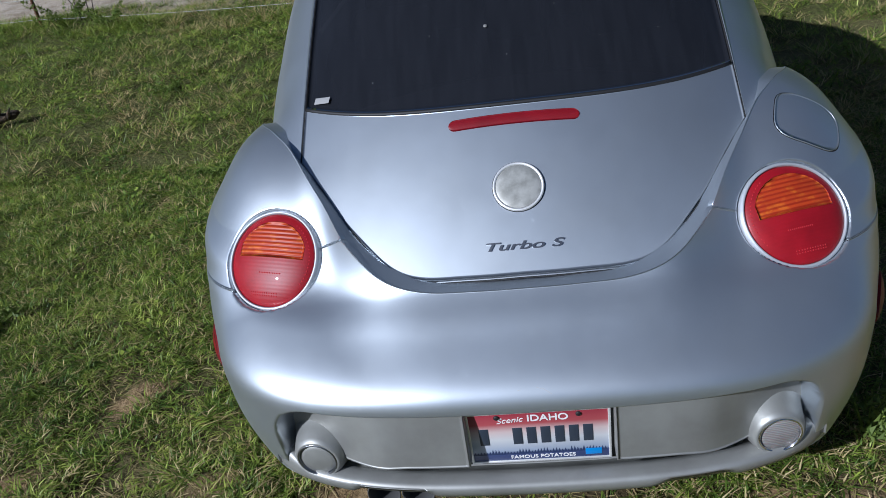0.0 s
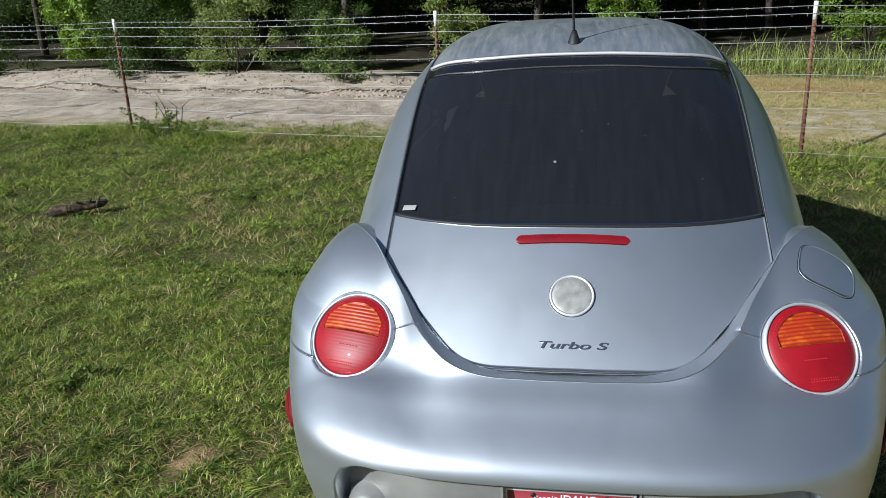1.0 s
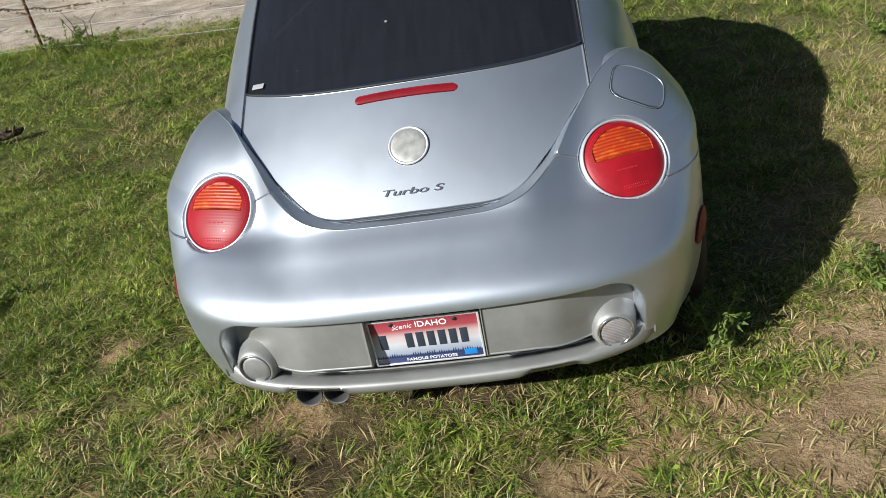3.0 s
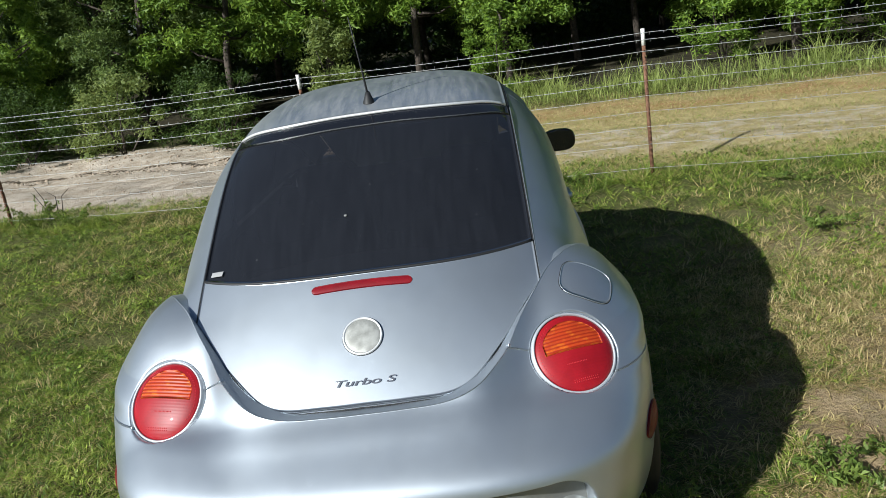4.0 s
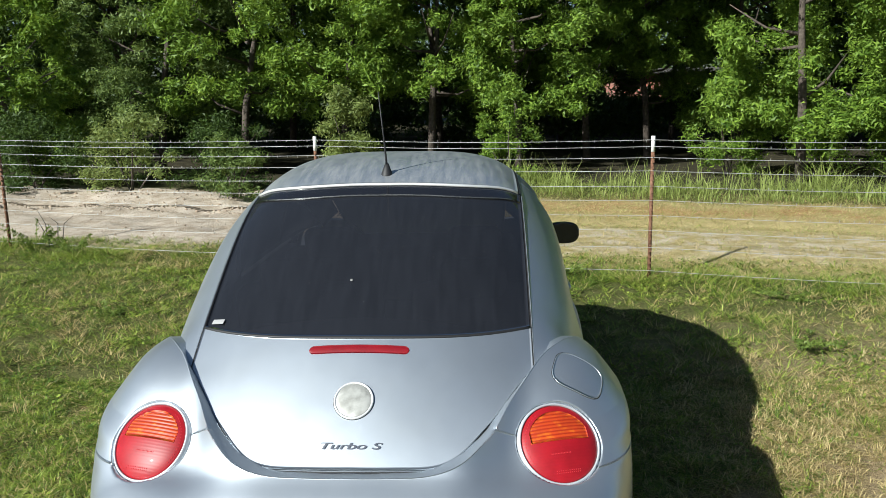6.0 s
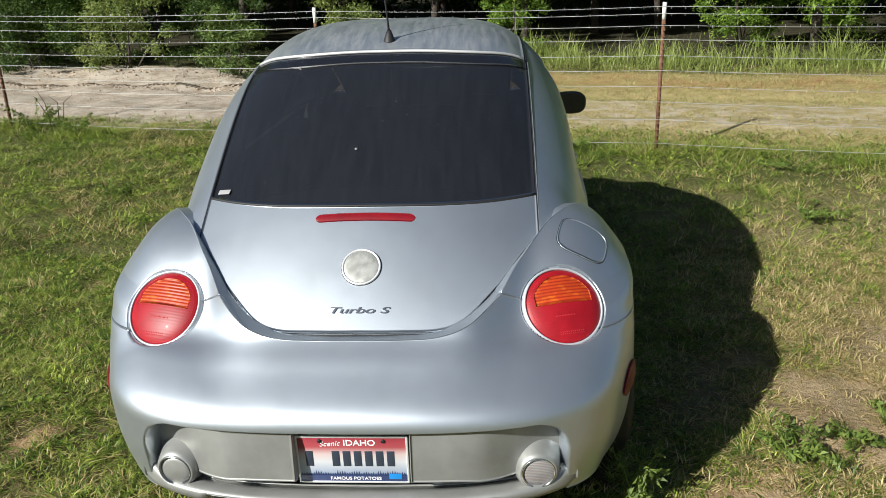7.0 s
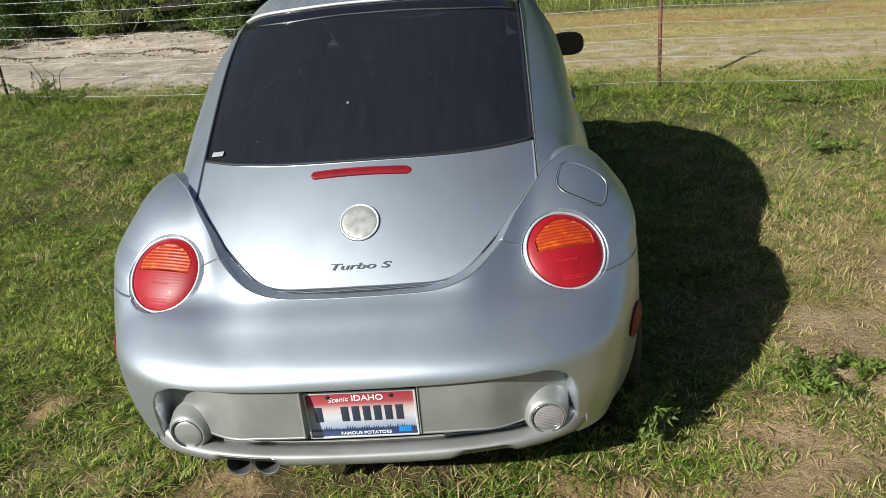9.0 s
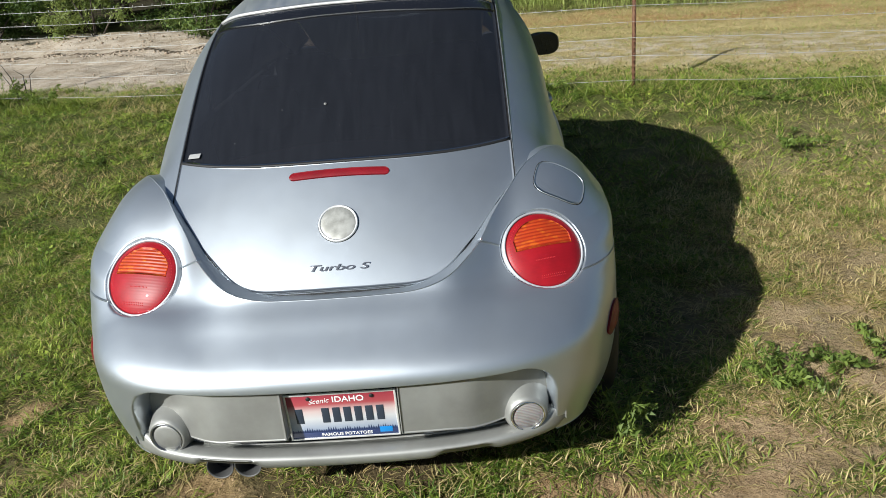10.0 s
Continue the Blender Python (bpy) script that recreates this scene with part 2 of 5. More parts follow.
def box(name, size, material, parent=None, label="", at=(0, 0, 0), bevel=0.01, turn=(0, 0, 0)):
    bm = bmesh.new()
    bmesh.ops.create_cube(bm, size=1)
    bmesh.ops.scale(bm, vec=size, verts=bm.verts)
    if bevel:
        bmesh.ops.bevel(bm, geom=bm.edges[:], offset=bevel, segments=3, affect="EDGES", profile=0.5)
    ob = part(name, bm, material, parent, label)
    ob.matrix_basis = pose(*at, *turn)
    return ob


def letters(name, text, size, material, parent, m, label="", shear=0.0, wide=1.0, depth=0.0005, bold=0.0):
    """Raised writing in the built-in font, as a mesh, centred on its pose."""
    cu = bpy.data.curves.new(name, "FONT")
    cu.body, cu.size, cu.shear, cu.extrude, cu.offset = text, size, shear, depth, bold
    cu.align_x, cu.align_y = "CENTER", "CENTER"
    tmp = bpy.data.objects.new(name, cu)
    scene.collection.objects.link(tmp)
    me = bpy.data.meshes.new_from_object(tmp.evaluated_get(bpy.context.evaluated_depsgraph_get()))
    bpy.data.objects.remove(tmp)
    bpy.data.curves.remove(cu)
    me.materials.clear()
    me.materials.append(material)
    ob = new(name, me)
    ob.parent = parent
    ob.matrix_basis = m @ Matrix.Diagonal((wide, 1, 1, 1))
    if label:
        ob["label"] = label
    return ob


def facing(at, normal, up=(0, 0, 1)):
    """The pose whose z axis is the normal and whose y axis is as near to up as it can be."""
    n = Vector(normal).normalized()
    u = (Vector(up) - n * Vector(up).dot(n)).normalized()
    r = u.cross(n)
    m = Matrix((r, u, n)).transposed().to_4x4()
    m.translation = at
    return m


# ---- the car's skin ----
def spline(px, py):
    px, py = np.array(px, float), np.array(py, float)
    n, h = len(px), np.diff(px)
    A, b = np.eye(n), np.zeros(n)
    for i in range(1, n - 1):
        A[i, i - 1], A[i, i], A[i, i + 1] = h[i - 1], 2 * (h[i - 1] + h[i]), h[i]
        b[i] = 6 * ((py[i + 1] - py[i]) / h[i] - (py[i] - py[i - 1]) / h[i - 1])
    m = np.linalg.solve(A, b)

    def f(x):
        x = np.clip(np.asarray(x, float), px[0], px[-1])
        i = np.clip(np.searchsorted(px, x) - 1, 0, n - 2)
        d = x - px[i]
        return py[i] + d * ((py[i + 1] - py[i]) / h[i] - h[i] * (2 * m[i] + m[i + 1]) / 6) + d * d * m[i] / 2 + d ** 3 * (m[i + 1] - m[i]) / (6 * h[i])
    return f


# centre line of lid, rear window, roof, windscreen and bonnet: height over length
top_line = spline([.10, .15, .248, .348, .48, .7, 1.0, 1.385, 1.7, 1.95, 2.3, 2.7, 3.1, 3.45, 3.8, 4.0],
                  [.55, .612, .725, .828, .948, 1.112, 1.282, 1.422, 1.463, 1.463, 1.425, 1.31, 1.11, .92, .72, .55])
Z0 = 0.483


def eased(y, v):
    a, b = np.clip((y - .5) / .4, 0, 1), np.clip((y - .9) / .5, 0, 1)
    return v[0] + (v[1] - v[0]) * a * a * (3 - 2 * a) + (v[2] - v[1]) * b * b * (3 - 2 * b)


def half_width(y):
    return eased(np.asarray(y, float), (.943, .825, .721))


# height of the cabin's shell along the window's side edge
edge_line = spline([.38, .5, .63, .8, .97, 1.1, 1.25, 1.4, 1.7, 2.0], [.793, .880, .966, 1.070, 1.166, 1.230, 1.289, 1.327, 1.360, 1.357])


def solve_roundness():
    ys = np.linspace(.05, 4.0, 500)
    first = eased(ys, (2.04, 2.07, 3.79))
    want = np.clip((edge_line(ys) - Z0) / (top_line(ys) - Z0), .05, .99)
    lo, hi = np.full_like(ys, 1.2), np.full_like(ys, 9.0)
    for _ in range(40):
        mid = (lo + hi) / 2
        small = (1 - (.543 / half_width(ys)) ** mid) ** (1 / mid) < want
        lo, hi = np.where(small, mid, lo), np.where(small, hi, mid)
    w = np.clip((ys - .40) / .12, 0, 1) * np.clip((1.8 - ys) / .3, 0, 1)
    return ys, first * (1 - w) + lo * w


ROUND_Y, ROUND_P = solve_roundness()


def roundness(y):
    return np.interp(y, ROUND_Y, ROUND_P)


def shell_z(x, y):
    """Height of the cabin's shell over the plan."""
    p = roundness(y)
    return Z0 + (top_line(y) - Z0) * np.clip(1 - np.abs(x / half_width(y)) ** p, 0, 1) ** (1 / p)


def shell_x(y, z):
    """Half width of the cabin's shell at a length and height."""
    p = roundness(y)
    return half_width(y) * np.clip(1 - np.clip((z - Z0) / (top_line(y) - Z0), 0, 1) ** p, 0, 1) ** (1 / p)


AXLE_Y, AXLE_Z = 0.70, 0.32
bumper_y = spline([.10, .20, .30, .40, .48, .54, .58, .615, .64, .66, .70, .75, .85], [.01, -.02, -.042, -.055, -.055, -.042, .010, .0737, .1273, .186, .302, .50, .90])


def bumper_w(z):
    z = np.clip(z, .1, .75)
    return .814 - .658 * np.clip(.5 - z, 0, 1) ** 2 - 1.2 * np.clip(z - .55, 0, 1) ** 2


lid_edge = spline([0, .08, .16, .25, .313, .376, .424, .475, .545, .60], [.204, .204, .206, .213, .237, .289, .338, .405, .50, .58])
# edge of bumper and fenders along the lid and the cabin
rim_edge = spline([0, .073, .14, .209, .28, .345, .396, .436, .469, .518, .576, .614, .653, .69, .715, .735, .75], [.186, .186, .188, .192, .209, .241, .280, .318, .362, .428, .522, .575, .635, .70, .78, .90, 1.05])
def glass_low(x):
    return .513 + .22 * x ** 2 + .70 * x ** 4


glass_high = spline([0, .1, .27, .41, .53, .6], [1.237, 1.237, 1.238, 1.275, 1.352, 1.40])


def fender_field(x, y, z):
    e, rad = 3.45, .472
    r = np.sqrt((y - .685) ** 2 + ((z - .436) * .91) ** 2)
    return (((np.maximum(np.abs(x) - .391, 0) / .468) ** e + (r / rad) ** e) ** (1 / e) - 1) * rad


def bumper_field(x, y, z):
    e = 3.609
    z = np.maximum(z, .1)
    deep = np.maximum(.617 - bumper_y(z), .05)
    back = np.maximum(.617 - y, 0) / deep
    slope = (bumper_y(z + .01) - bumper_y(z - .01)) / .02
    v = (((np.abs(x) / bumper_w(z)) ** e + back ** e) ** (1 / e) - 1) * deep / np.sqrt(1 + (slope * np.minimum(back, 1)) ** 2)
    h = np.clip(1 - np.abs(v - (z - .78)) / .1, 0, 1)
    return np.maximum(v, z - .78) + h * h * .025


def skin_field(x, y, z):
    a, b, k = fender_field(x, y, z), bumper_field(x, y, z), 0.07
    h = np.clip(.5 + .5 * (b - a) / k, 0, 1)
    return b + (a - b) * h - k * h * (1 - h)


BASE_Z = 0.42


def skin(s, phi):
    """The place on fender and bumper seen from inside at the way s round the tail and the angle phi upwards (right half)."""
    s, phi = np.broadcast_arrays(np.asarray(s, float), np.asarray(phi, float))
    th = np.clip((s - .45) / .5, 0, math.pi / 2)
    bx = np.minimum(s, .45)
    by = .55 + np.maximum(s - .45 - .5 * math.pi / 2, 0)
    dx, dy, dz = np.sin(th) * np.cos(phi), -np.cos(th) * np.cos(phi), np.sin(phi)
    lo, hi = np.zeros_like(bx), np.full_like(bx, 1.5)
    for _ in range(34):
        m = (lo + hi) / 2
        inside = skin_field(bx + m * dx, by + m * dy, BASE_Z + m * dz) < 0
        lo, hi = np.where(inside, m, lo), np.where(inside, hi, m)
    return np.stack([bx + lo * dx, by + lo * dy, BASE_Z + lo * dz], -1)


S_END = .45 + .5 * math.pi / 2 + .575
S_SEAM = 0.4305                     # where the bumper's seam meets the lid


def limits(s):
    """For each way s: the angle of the bumper's foot, of the seam and of the lid's or cabin's edge."""
    phi = np.linspace(-.75, 2.0, 500)
    P = skin(s[:, None], phi[None, :])
    x, y, z = P[..., 0], P[..., 1], P[..., 2]
    foot = np.interp(y, [.05, .22], [.248, .215])
    arch = np.sqrt(np.clip(.345 ** 2 - (y - AXLE_Y) ** 2, 0, 1)) + AXLE_Z
    foot = np.where(np.abs(y - AXLE_Y) < .345, np.maximum(arch, foot), foot)
    low = phi[np.argmax((z > foot) & (phi[None, :] > -.74), axis=1)]
    def crossing(g, hit):
        """The angle at which g passes through nought, first where hit."""
        k = np.clip(np.argmax(hit, axis=1), 1, None)
        row = np.arange(len(k))
        a, b = g[row, k - 1], g[row, k]
        f = np.clip(-a / (b - a + 1e-12), 0, 1)
        return np.where(hit.any(1), phi[k - 1] + f * (phi[1] - phi[0]), phi[-1])
    g = y - rim_edge(np.abs(x))
    high = crossing(g, (np.abs(x) < .75) & (g > 0) & (phi[None, :] > .2))
    seam_z = np.interp(x, [.42, .484, .60, .71, .80, .87], [.757, .741, .702, .661, .661, .66])
    seam = crossing(z - seam_z, z > seam_z)
    sm = lambda v: np.convolve(np.pad(v, 3, mode="edge"), np.ones(7) / 7, "valid")
    return sm(low), seam, high


def bay_edge(s):
    """The angle of the plate bay's upper edge."""
    phi = np.linspace(-.2, .5, 400)
    P = skin(s[:, None], phi[None, :])
    g = P[..., 2] - np.minimum(.493 + .03 * P[..., 0] ** 2, .505)
    k = np.clip(np.argmax(g > 0, axis=1), 1, None)
    i = np.arange(len(k))
    return phi[k - 1] + (phi[1] - phi[0]) * np.clip(-g[i, k - 1] / (g[i, k] - g[i, k - 1] + 1e-12), 0, 1)


def mirrored(P):
    Q = P.copy()
    Q[..., 0] *= -1
    return Q[::-1]


def recess(P):
    """Sets the number plate's bay back into the bumper."""
    x, z = np.abs(P[..., 0]), P[..., 2]
    top = .493 + .03 * x ** 2
    qx, qz = x - .602 + .10, z - (top - .10)
    d = np.hypot(np.maximum(qx, 0), np.maximum(qz, 0)) + np.minimum(np.maximum(qx, qz), 0) - .10
    k = np.clip(.5 - d / .010, 0, 1)
    k = k * k * (3 - 2 * k)
    k = np.where(P[..., 1] < .5, k, 0)
    Q = P.copy()
    side = np.clip((x - .40) / .15, 0, 1)
    Q[..., 1] += .092 * k
    Q[..., 0] -= np.sign(P[..., 0]) * .02 * k * side
    return Q


TAIL = Vector((.6076, .2971, .7183))
TAIL_N = Vector((.29, -1, .93)).normalized()


def lamp_well(P):
    """Sinks the skin under the round tail lights (right half)."""
    rel = P - np.array(TAIL)
    n = np.array(TAIL_N)
    h = rel @ n
    rad = np.linalg.norm(rel - h[..., None] * n, axis=-1)
    k = np.clip((.127 - rad) / .005, 0, 1) * (np.abs(h) < .1)
    return P - n * (k * (h + .03))[..., None]


CREST = spline([0, .10, .20, .27, .33, .38, .43, .48, .53, .58, .62], [.041, .041, .043, .049, .056, .056, .042, .018, .003, 0, 0])


def crest(P):
    """Raises the bumper's shelf towards the lid so that its rim stands level with the lid's edge."""
    x = np.abs(P[..., 0])
    t = CREST(np.minimum(x, .6))
    w = np.clip(1 - (rim_edge(np.minimum(x, .75)) - P[..., 1]) / .26, 0, 1) * (P[..., 2] > .5)
    t = t * w ** 2.2
    return P + np.stack([-P[..., 0] / 2.1 * t, -t, .47 * t], -1)


car = thing("car", "silver two-door compact car with rounded fenders parked on grass", "car")

# bumper: from its foot to the lid's edge, then to the seam under the fenders
S = np.concatenate([np.linspace(0, S_SEAM, 54), np.linspace(S_SEAM + 1e-4, .75, 90), np.linspace(.755, 1.30, 90), np.linspace(1.305, S_END, 50)])
low, seam, high = limits(S)
GAP = 0.0035
up = np.where(S < S_SEAM, high, np.minimum(seam, high) - GAP)
low = np.minimum(low, up - .006)
bay = bay_edge(S)
span = up - low
bay = np.clip(bay, low + .3 * span, up - .3 * span)
near = np.minimum(.03, .25 * span)
rows = [low + (bay - near - low) * f for f in np.linspace(0, 1, 36)[:-1]] + [bay + near * f for f in np.linspace(-1, 1, 25)[:-1]] + [bay + near + (up - bay - near) * f for f in np.linspace(0, 1, 64)]
P = skin(S[:, None], np.stack(rows, 1))
P = crest(lamp_well(recess(P)))
full = np.concatenate([mirrored(P), P[1:]], 0)
sheet("rear_bumper", full, PAINT, car, "silver rear bumper with scuffs", depth=.012, roll=.0015)

# rear fenders
Sf = np.concatenate([np.linspace(S_SEAM + .002, 1.30, 170), np.linspace(1.31, S_END, 50)])
low, seam, high = limits(Sf)
seam2 = np.maximum(seam, low) + GAP
Pf = skin(Sf[:, None], seam2[:, None] + np.linspace(0, 1, 110)[None, :] * np.maximum(high - seam2, .004)[:, None])
Pf = crest(lamp_well(Pf))
sheet("rear_fender", Pf, PAINT, car, "", depth=.012, roll=.0015)
sheet("rear_fender", mirrored(Pf), PAINT, car, "", depth=.012, roll=.0015)

# sloping gutter from that edge down to the lid and the cabin
Sg = np.linspace(0, 1.75, 220)
top = lamp_well(skin(Sg, limits(Sg)[2]))
tx, ty = np.gradient(top[:, 0]), np.gradient(top[:, 1])
tl = np.hypot(tx, ty) + 1e-9
wide = np.interp(top[:, 0], [0, .25, .35, .45, .53, .575, .64, .69, .72, .745], [.014, .017, .022, .024, .022, .012, .035, .075, .085, .075])
gx, gy = top[:, 0] - ty / tl * wide, top[:, 1] + tx / tl * wide
raised = crest(top)
inner = np.stack([gx, gy, np.where(gx < .56, np.minimum(shell_z(gx, gy) - .003, raised[:, 2] - .001), np.minimum(shell_z(gx, gy) - .003, top[:, 2] - .004))], -1)
top = raised
gut = np.stack([top + (inner - top) * f + np.array([0, 0, -.0012]) for f in (0.0, .33, .66, 1.0)], 1)
gut = np.concatenate([gut, gut[:, -1:] + np.array([0, 0, -.03])], 1)
gut = np.concatenate([mirrored(gut), gut[1:]], 0)
gi = np.arange(gut.shape[0] * 5).reshape(-1, 5)
tagged(arr("tailgate_gutter", gut.reshape(-1, 3), np.stack([gi[:-1, :-1], gi[1:, :-1], gi[1:, 1:], gi[:-1, 1:]], -1).reshape(-1, 4), PAINT, car), "silver gutter round the tailgate")
bpy.data.objects["tailgate_gutter"].data.set_sharp_from_angle(angle=radians(35))
lx = np.linspace(-.543, .543, 90)
# black tube along the lid's edge draws the gap's shadow line
tube("tailgate_gap_shadow", [(x, float(lid_edge(abs(x))) - .002, float(shell_z(x, lid_edge(abs(x)))) - .006) for x in lx], .0024, BLACK, car, "", 6)

# front end: the same forms turned about, plain
front = lambda Q: np.stack([Q[..., 0], 3.93 - Q[..., 1], Q[..., 2]], -1)[::-1]
Sb = np.concatenate([np.linspace(0, 1.25, 60), np.linspace(1.28, S_END, 24)])
low, seam, high = limits(Sb)
Pb = front(skin(Sb[:, None], low[:, None] + np.linspace(0, 1, 70)[None, :] * (high + .05 - low)[:, None]))
sheet("front_fender", Pb, PAINT, car, "", depth=.01)
sheet("front_fender", mirrored(Pb), PAINT, car, "", depth=.01)

# lid
xs = np.linspace(-.543, .543, 150)
v = np.linspace(0, 1, 70)
lo_y, hi_y = lid_edge(np.abs(xs)) + .002, glass_low(np.abs(xs)) - .003
Y = lo_y[:, None] + (hi_y - lo_y)[:, None] * v[None, :]
lid = sheet("tailgate", np.stack([np.broadcast_to(xs[:, None], Y.shape), Y, shell_z(np.broadcast_to(xs[:, None], Y.shape), Y)], -1), PAINT, car, "silver tailgate", depth=.02, roll=.002)

# rear window with its dark upper band
xs = np.linspace(-.540, .540, 80)
lo_y, hi_y = glass_low(np.abs(xs)) + .004, glass_high(np.abs(xs)) - .09
Y = lo_y[:, None] + (hi_y - lo_y)[:, None] * np.linspace(0, 1, 60)[None, :]
sheet("rear_window", np.stack([np.broadcast_to(xs[:, None], Y.shape), Y, shell_z(np.broadcast_to(xs[:, None], Y.shape), Y) - .003], -1), TINT, car, "dark tinted rear window", depth=.004, roll=.001)
lo_y, hi_y = glass_high(np.abs(xs)) - .086, glass_high(np.abs(xs)) - .006
Y = lo_y[:, None] + (hi_y - lo_y)[:, None] * np.linspace(0, 1, 10)[None, :]
sheet("window_band", np.stack([np.broadcast_to(xs[:, None], Y.shape), Y, shell_z(np.broadcast_to(xs[:, None], Y.shape), Y) - .001], -1), GLOSSBLACK, car, "black glass band above the rear window", depth=.01, roll=.002)
tube("window_trim", [(x, glass_high(abs(x)), shell_z(x, glass_high(abs(x))) + .001) for x in np.linspace(-.53, .53, 50)], .0065, ALLOY, car, "bright strip at the roof's rear edge")
tube("window_seal", [(x, glass_low(abs(x)) - .001, shell_z(x, glass_low(abs(x))) - .0015) for x in np.linspace(-.54, .54, 50)], .0055, BLACK, car)

# roof
xs = np.linspace(-.535, .535, 80)
lo_y, hi_y = glass_high(np.abs(xs)) + .006, 2.42 - .25 * (xs / .54) ** 2
Y = lo_y[:, None] + (hi_y - lo_y)[:, None] * np.linspace(0, 1, 60)[None, :]
sheet("roof", np.stack([np.broadcast_to(xs[:, None], Y.shape), Y, shell_z(np.broadcast_to(xs[:, None], Y.shape), Y)], -1), ROOFPAINT, car, "silver roof panel, dusty", depth=.012, roll=.004)
# windscreen and bonnet
lo_y, hi_y = hi_y + .006, 3.12 - .3 * (xs / .54) ** 2
Y = lo_y[:, None] + (hi_y - lo_y)[:, None] * np.linspace(0, 1, 30)[None, :]
sheet("windscreen", np.stack([np.broadcast_to(xs[:, None], Y.shape), Y, shell_z(np.broadcast_to(xs[:, None], Y.shape), Y) - .003], -1), CLEARGLASS, car, "", depth=.004, roll=.001)
lo_y, hi_y = hi_y + .006, np.full_like(xs, 3.82)
Y = lo_y[:, None] + (hi_y - lo_y)[:, None] * np.linspace(0, 1, 40)[None, :]
sheet("bonnet", np.stack([np.broadcast_to(xs[:, None], Y.shape), Y, shell_z(np.broadcast_to(xs[:, None], Y.shape), Y)], -1), PAINT, car, "", depth=.012, roll=.004)

# cabin sides: rear quarter, roof rail, side window, door, front pillar
EDGE = .549
for side in (1, -1):
    def flank(ys, zlo, zhi, rows=30, push=0.0):
        ys = np.asarray(ys)
        zz = np.asarray(zlo)[:, None] + (np.asarray(zhi) - np.asarray(zlo))[:, None] * np.linspace(0, 1, rows)[None, :]
        yy = np.broadcast_to(ys[:, None], zz.shape)
        edge = shell_z(np.full_like(yy, EDGE), yy)
        drop = np.clip((edge - zz) / .45, 0, 1)
        k = np.clip((yy - .50) / .30, 0, 1)
        k = k * k * (3 - 2 * k)
        out = shell_x(yy, zz) * (1 - k) + (EDGE + .185 * (1 - (1 - drop) ** 3)) * k
        flare = np.clip((yy - .75) / .25, 0, 1) * np.clip((1.02 - zz) / .2, 0, 1)
        out = out + .03 * flare * flare * np.clip((1.6 - yy) / .4, 0, 1)
        Q = np.stack([out - push, yy, zz], -1)
        return Q if side == 1 else mirrored(Q)
    rim = lambda ys: shell_z(np.full_like(ys, EDGE), ys)
    rail = lambda ys: rim(ys) - .085
    ys = np.linspace(.47, 1.60, 110)
    foot = np.minimum(shell_z(np.interp(ys, [.428, .522, .575, .635, .70, .78, .90, 1.12], [.50, .566, .602, .640, .676, .712, .74, .75]), ys) - .004, rim(ys) - .01)
    foot = np.maximum(foot - np.interp(ys, [.58, .75, 1.15], [0, .10, .25]), np.interp(ys, [1.30, 1.50], [.4, .925]))
    sheet("quarter_panel", flank(ys, foot, rim(ys), 50), PAINT, car, "", depth=.02)
    ys = np.linspace(1.603, 2.40, 50)
    sheet("roof_rail", flank(ys, rail(ys), rim(ys), 16), PAINT, car, "", depth=.015)
    sheet("side_window", flank(ys, np.full_like(ys, .935), rail(ys) - .004, 16, .006), TINT, car, "dark tinted side window", depth=.004, roll=.001)
    ys = np.linspace(2.403, 3.15, 40)
    sheet("front_pillar", flank(ys, np.maximum(rim(ys) - .10, .6), rim(ys), 12), PAINT, car, "", depth=.015)
    lowp = np.minimum(np.full_like(ys, .935), rim(ys) - .104)
    sheet("quarter_window", flank(ys, lowp, np.maximum(rim(ys) - .103, lowp + .004), 10, .006), TINT, car, "", depth=.004, roll=.001)
    # door skin bulging between the fenders
    ys = np.linspace(1.12, 2.95, 60)
    zz = np.broadcast_to(np.linspace(.24, .93, 40)[None, :], (60, 40))
    yy = np.broadcast_to(ys[:, None], zz.shape)
    xx = .728 + .07 * np.sin(np.clip((.935 - zz) / .69, 0, 1) ** .6 * math.pi * .62)
    Q = np.stack([xx, yy, zz], -1)
    sheet("door", Q if side == 1 else mirrored(Q), PAINT, car, "", depth=.02)
    tube("running_board", [(side * .79, y, .24) for y in np.linspace(1.15, 2.85, 8)], .06, PAINT, car, "", 12)
    # seam line between pillar and lid, a black rubber seal
    tube("pillar_seal", [(side * .5465, y, float(shell_z(.5465, y)) - .006) for y in np.linspace(.48, 1.36, 40)], .0045, BLACK, car)
    tube("roof_seal", [(side * .542, y, float(shell_z(.542, y)) - .004) for y in np.linspace(1.36, 2.2, 30)], .0045, BLACK, car)

# dark inner shell under the panels' gaps, and floor
ys = np.linspace(.13, .60, 30)
al = np.linspace(-.99, .99, 60)
yy, xx = np.meshgrid(ys, al * .60, indexing="ij")
arr_idx = np.arange(30 * 60).reshape(30, 60)
FF = np.stack([arr_idx[:-1, :-1], arr_idx[1:, :-1], arr_idx[1:, 1:], arr_idx[:-1, 1:]], -1).reshape(-1, 4)
arr("inner_shell", np.stack([xx, yy, shell_z(xx, yy) - .028], -1).reshape(-1, 3), FF, PAINT, car)
box("floor_pan", (1.30, 3.3, .1), TRIM, car, "", (0, 2.0, .27), .03)

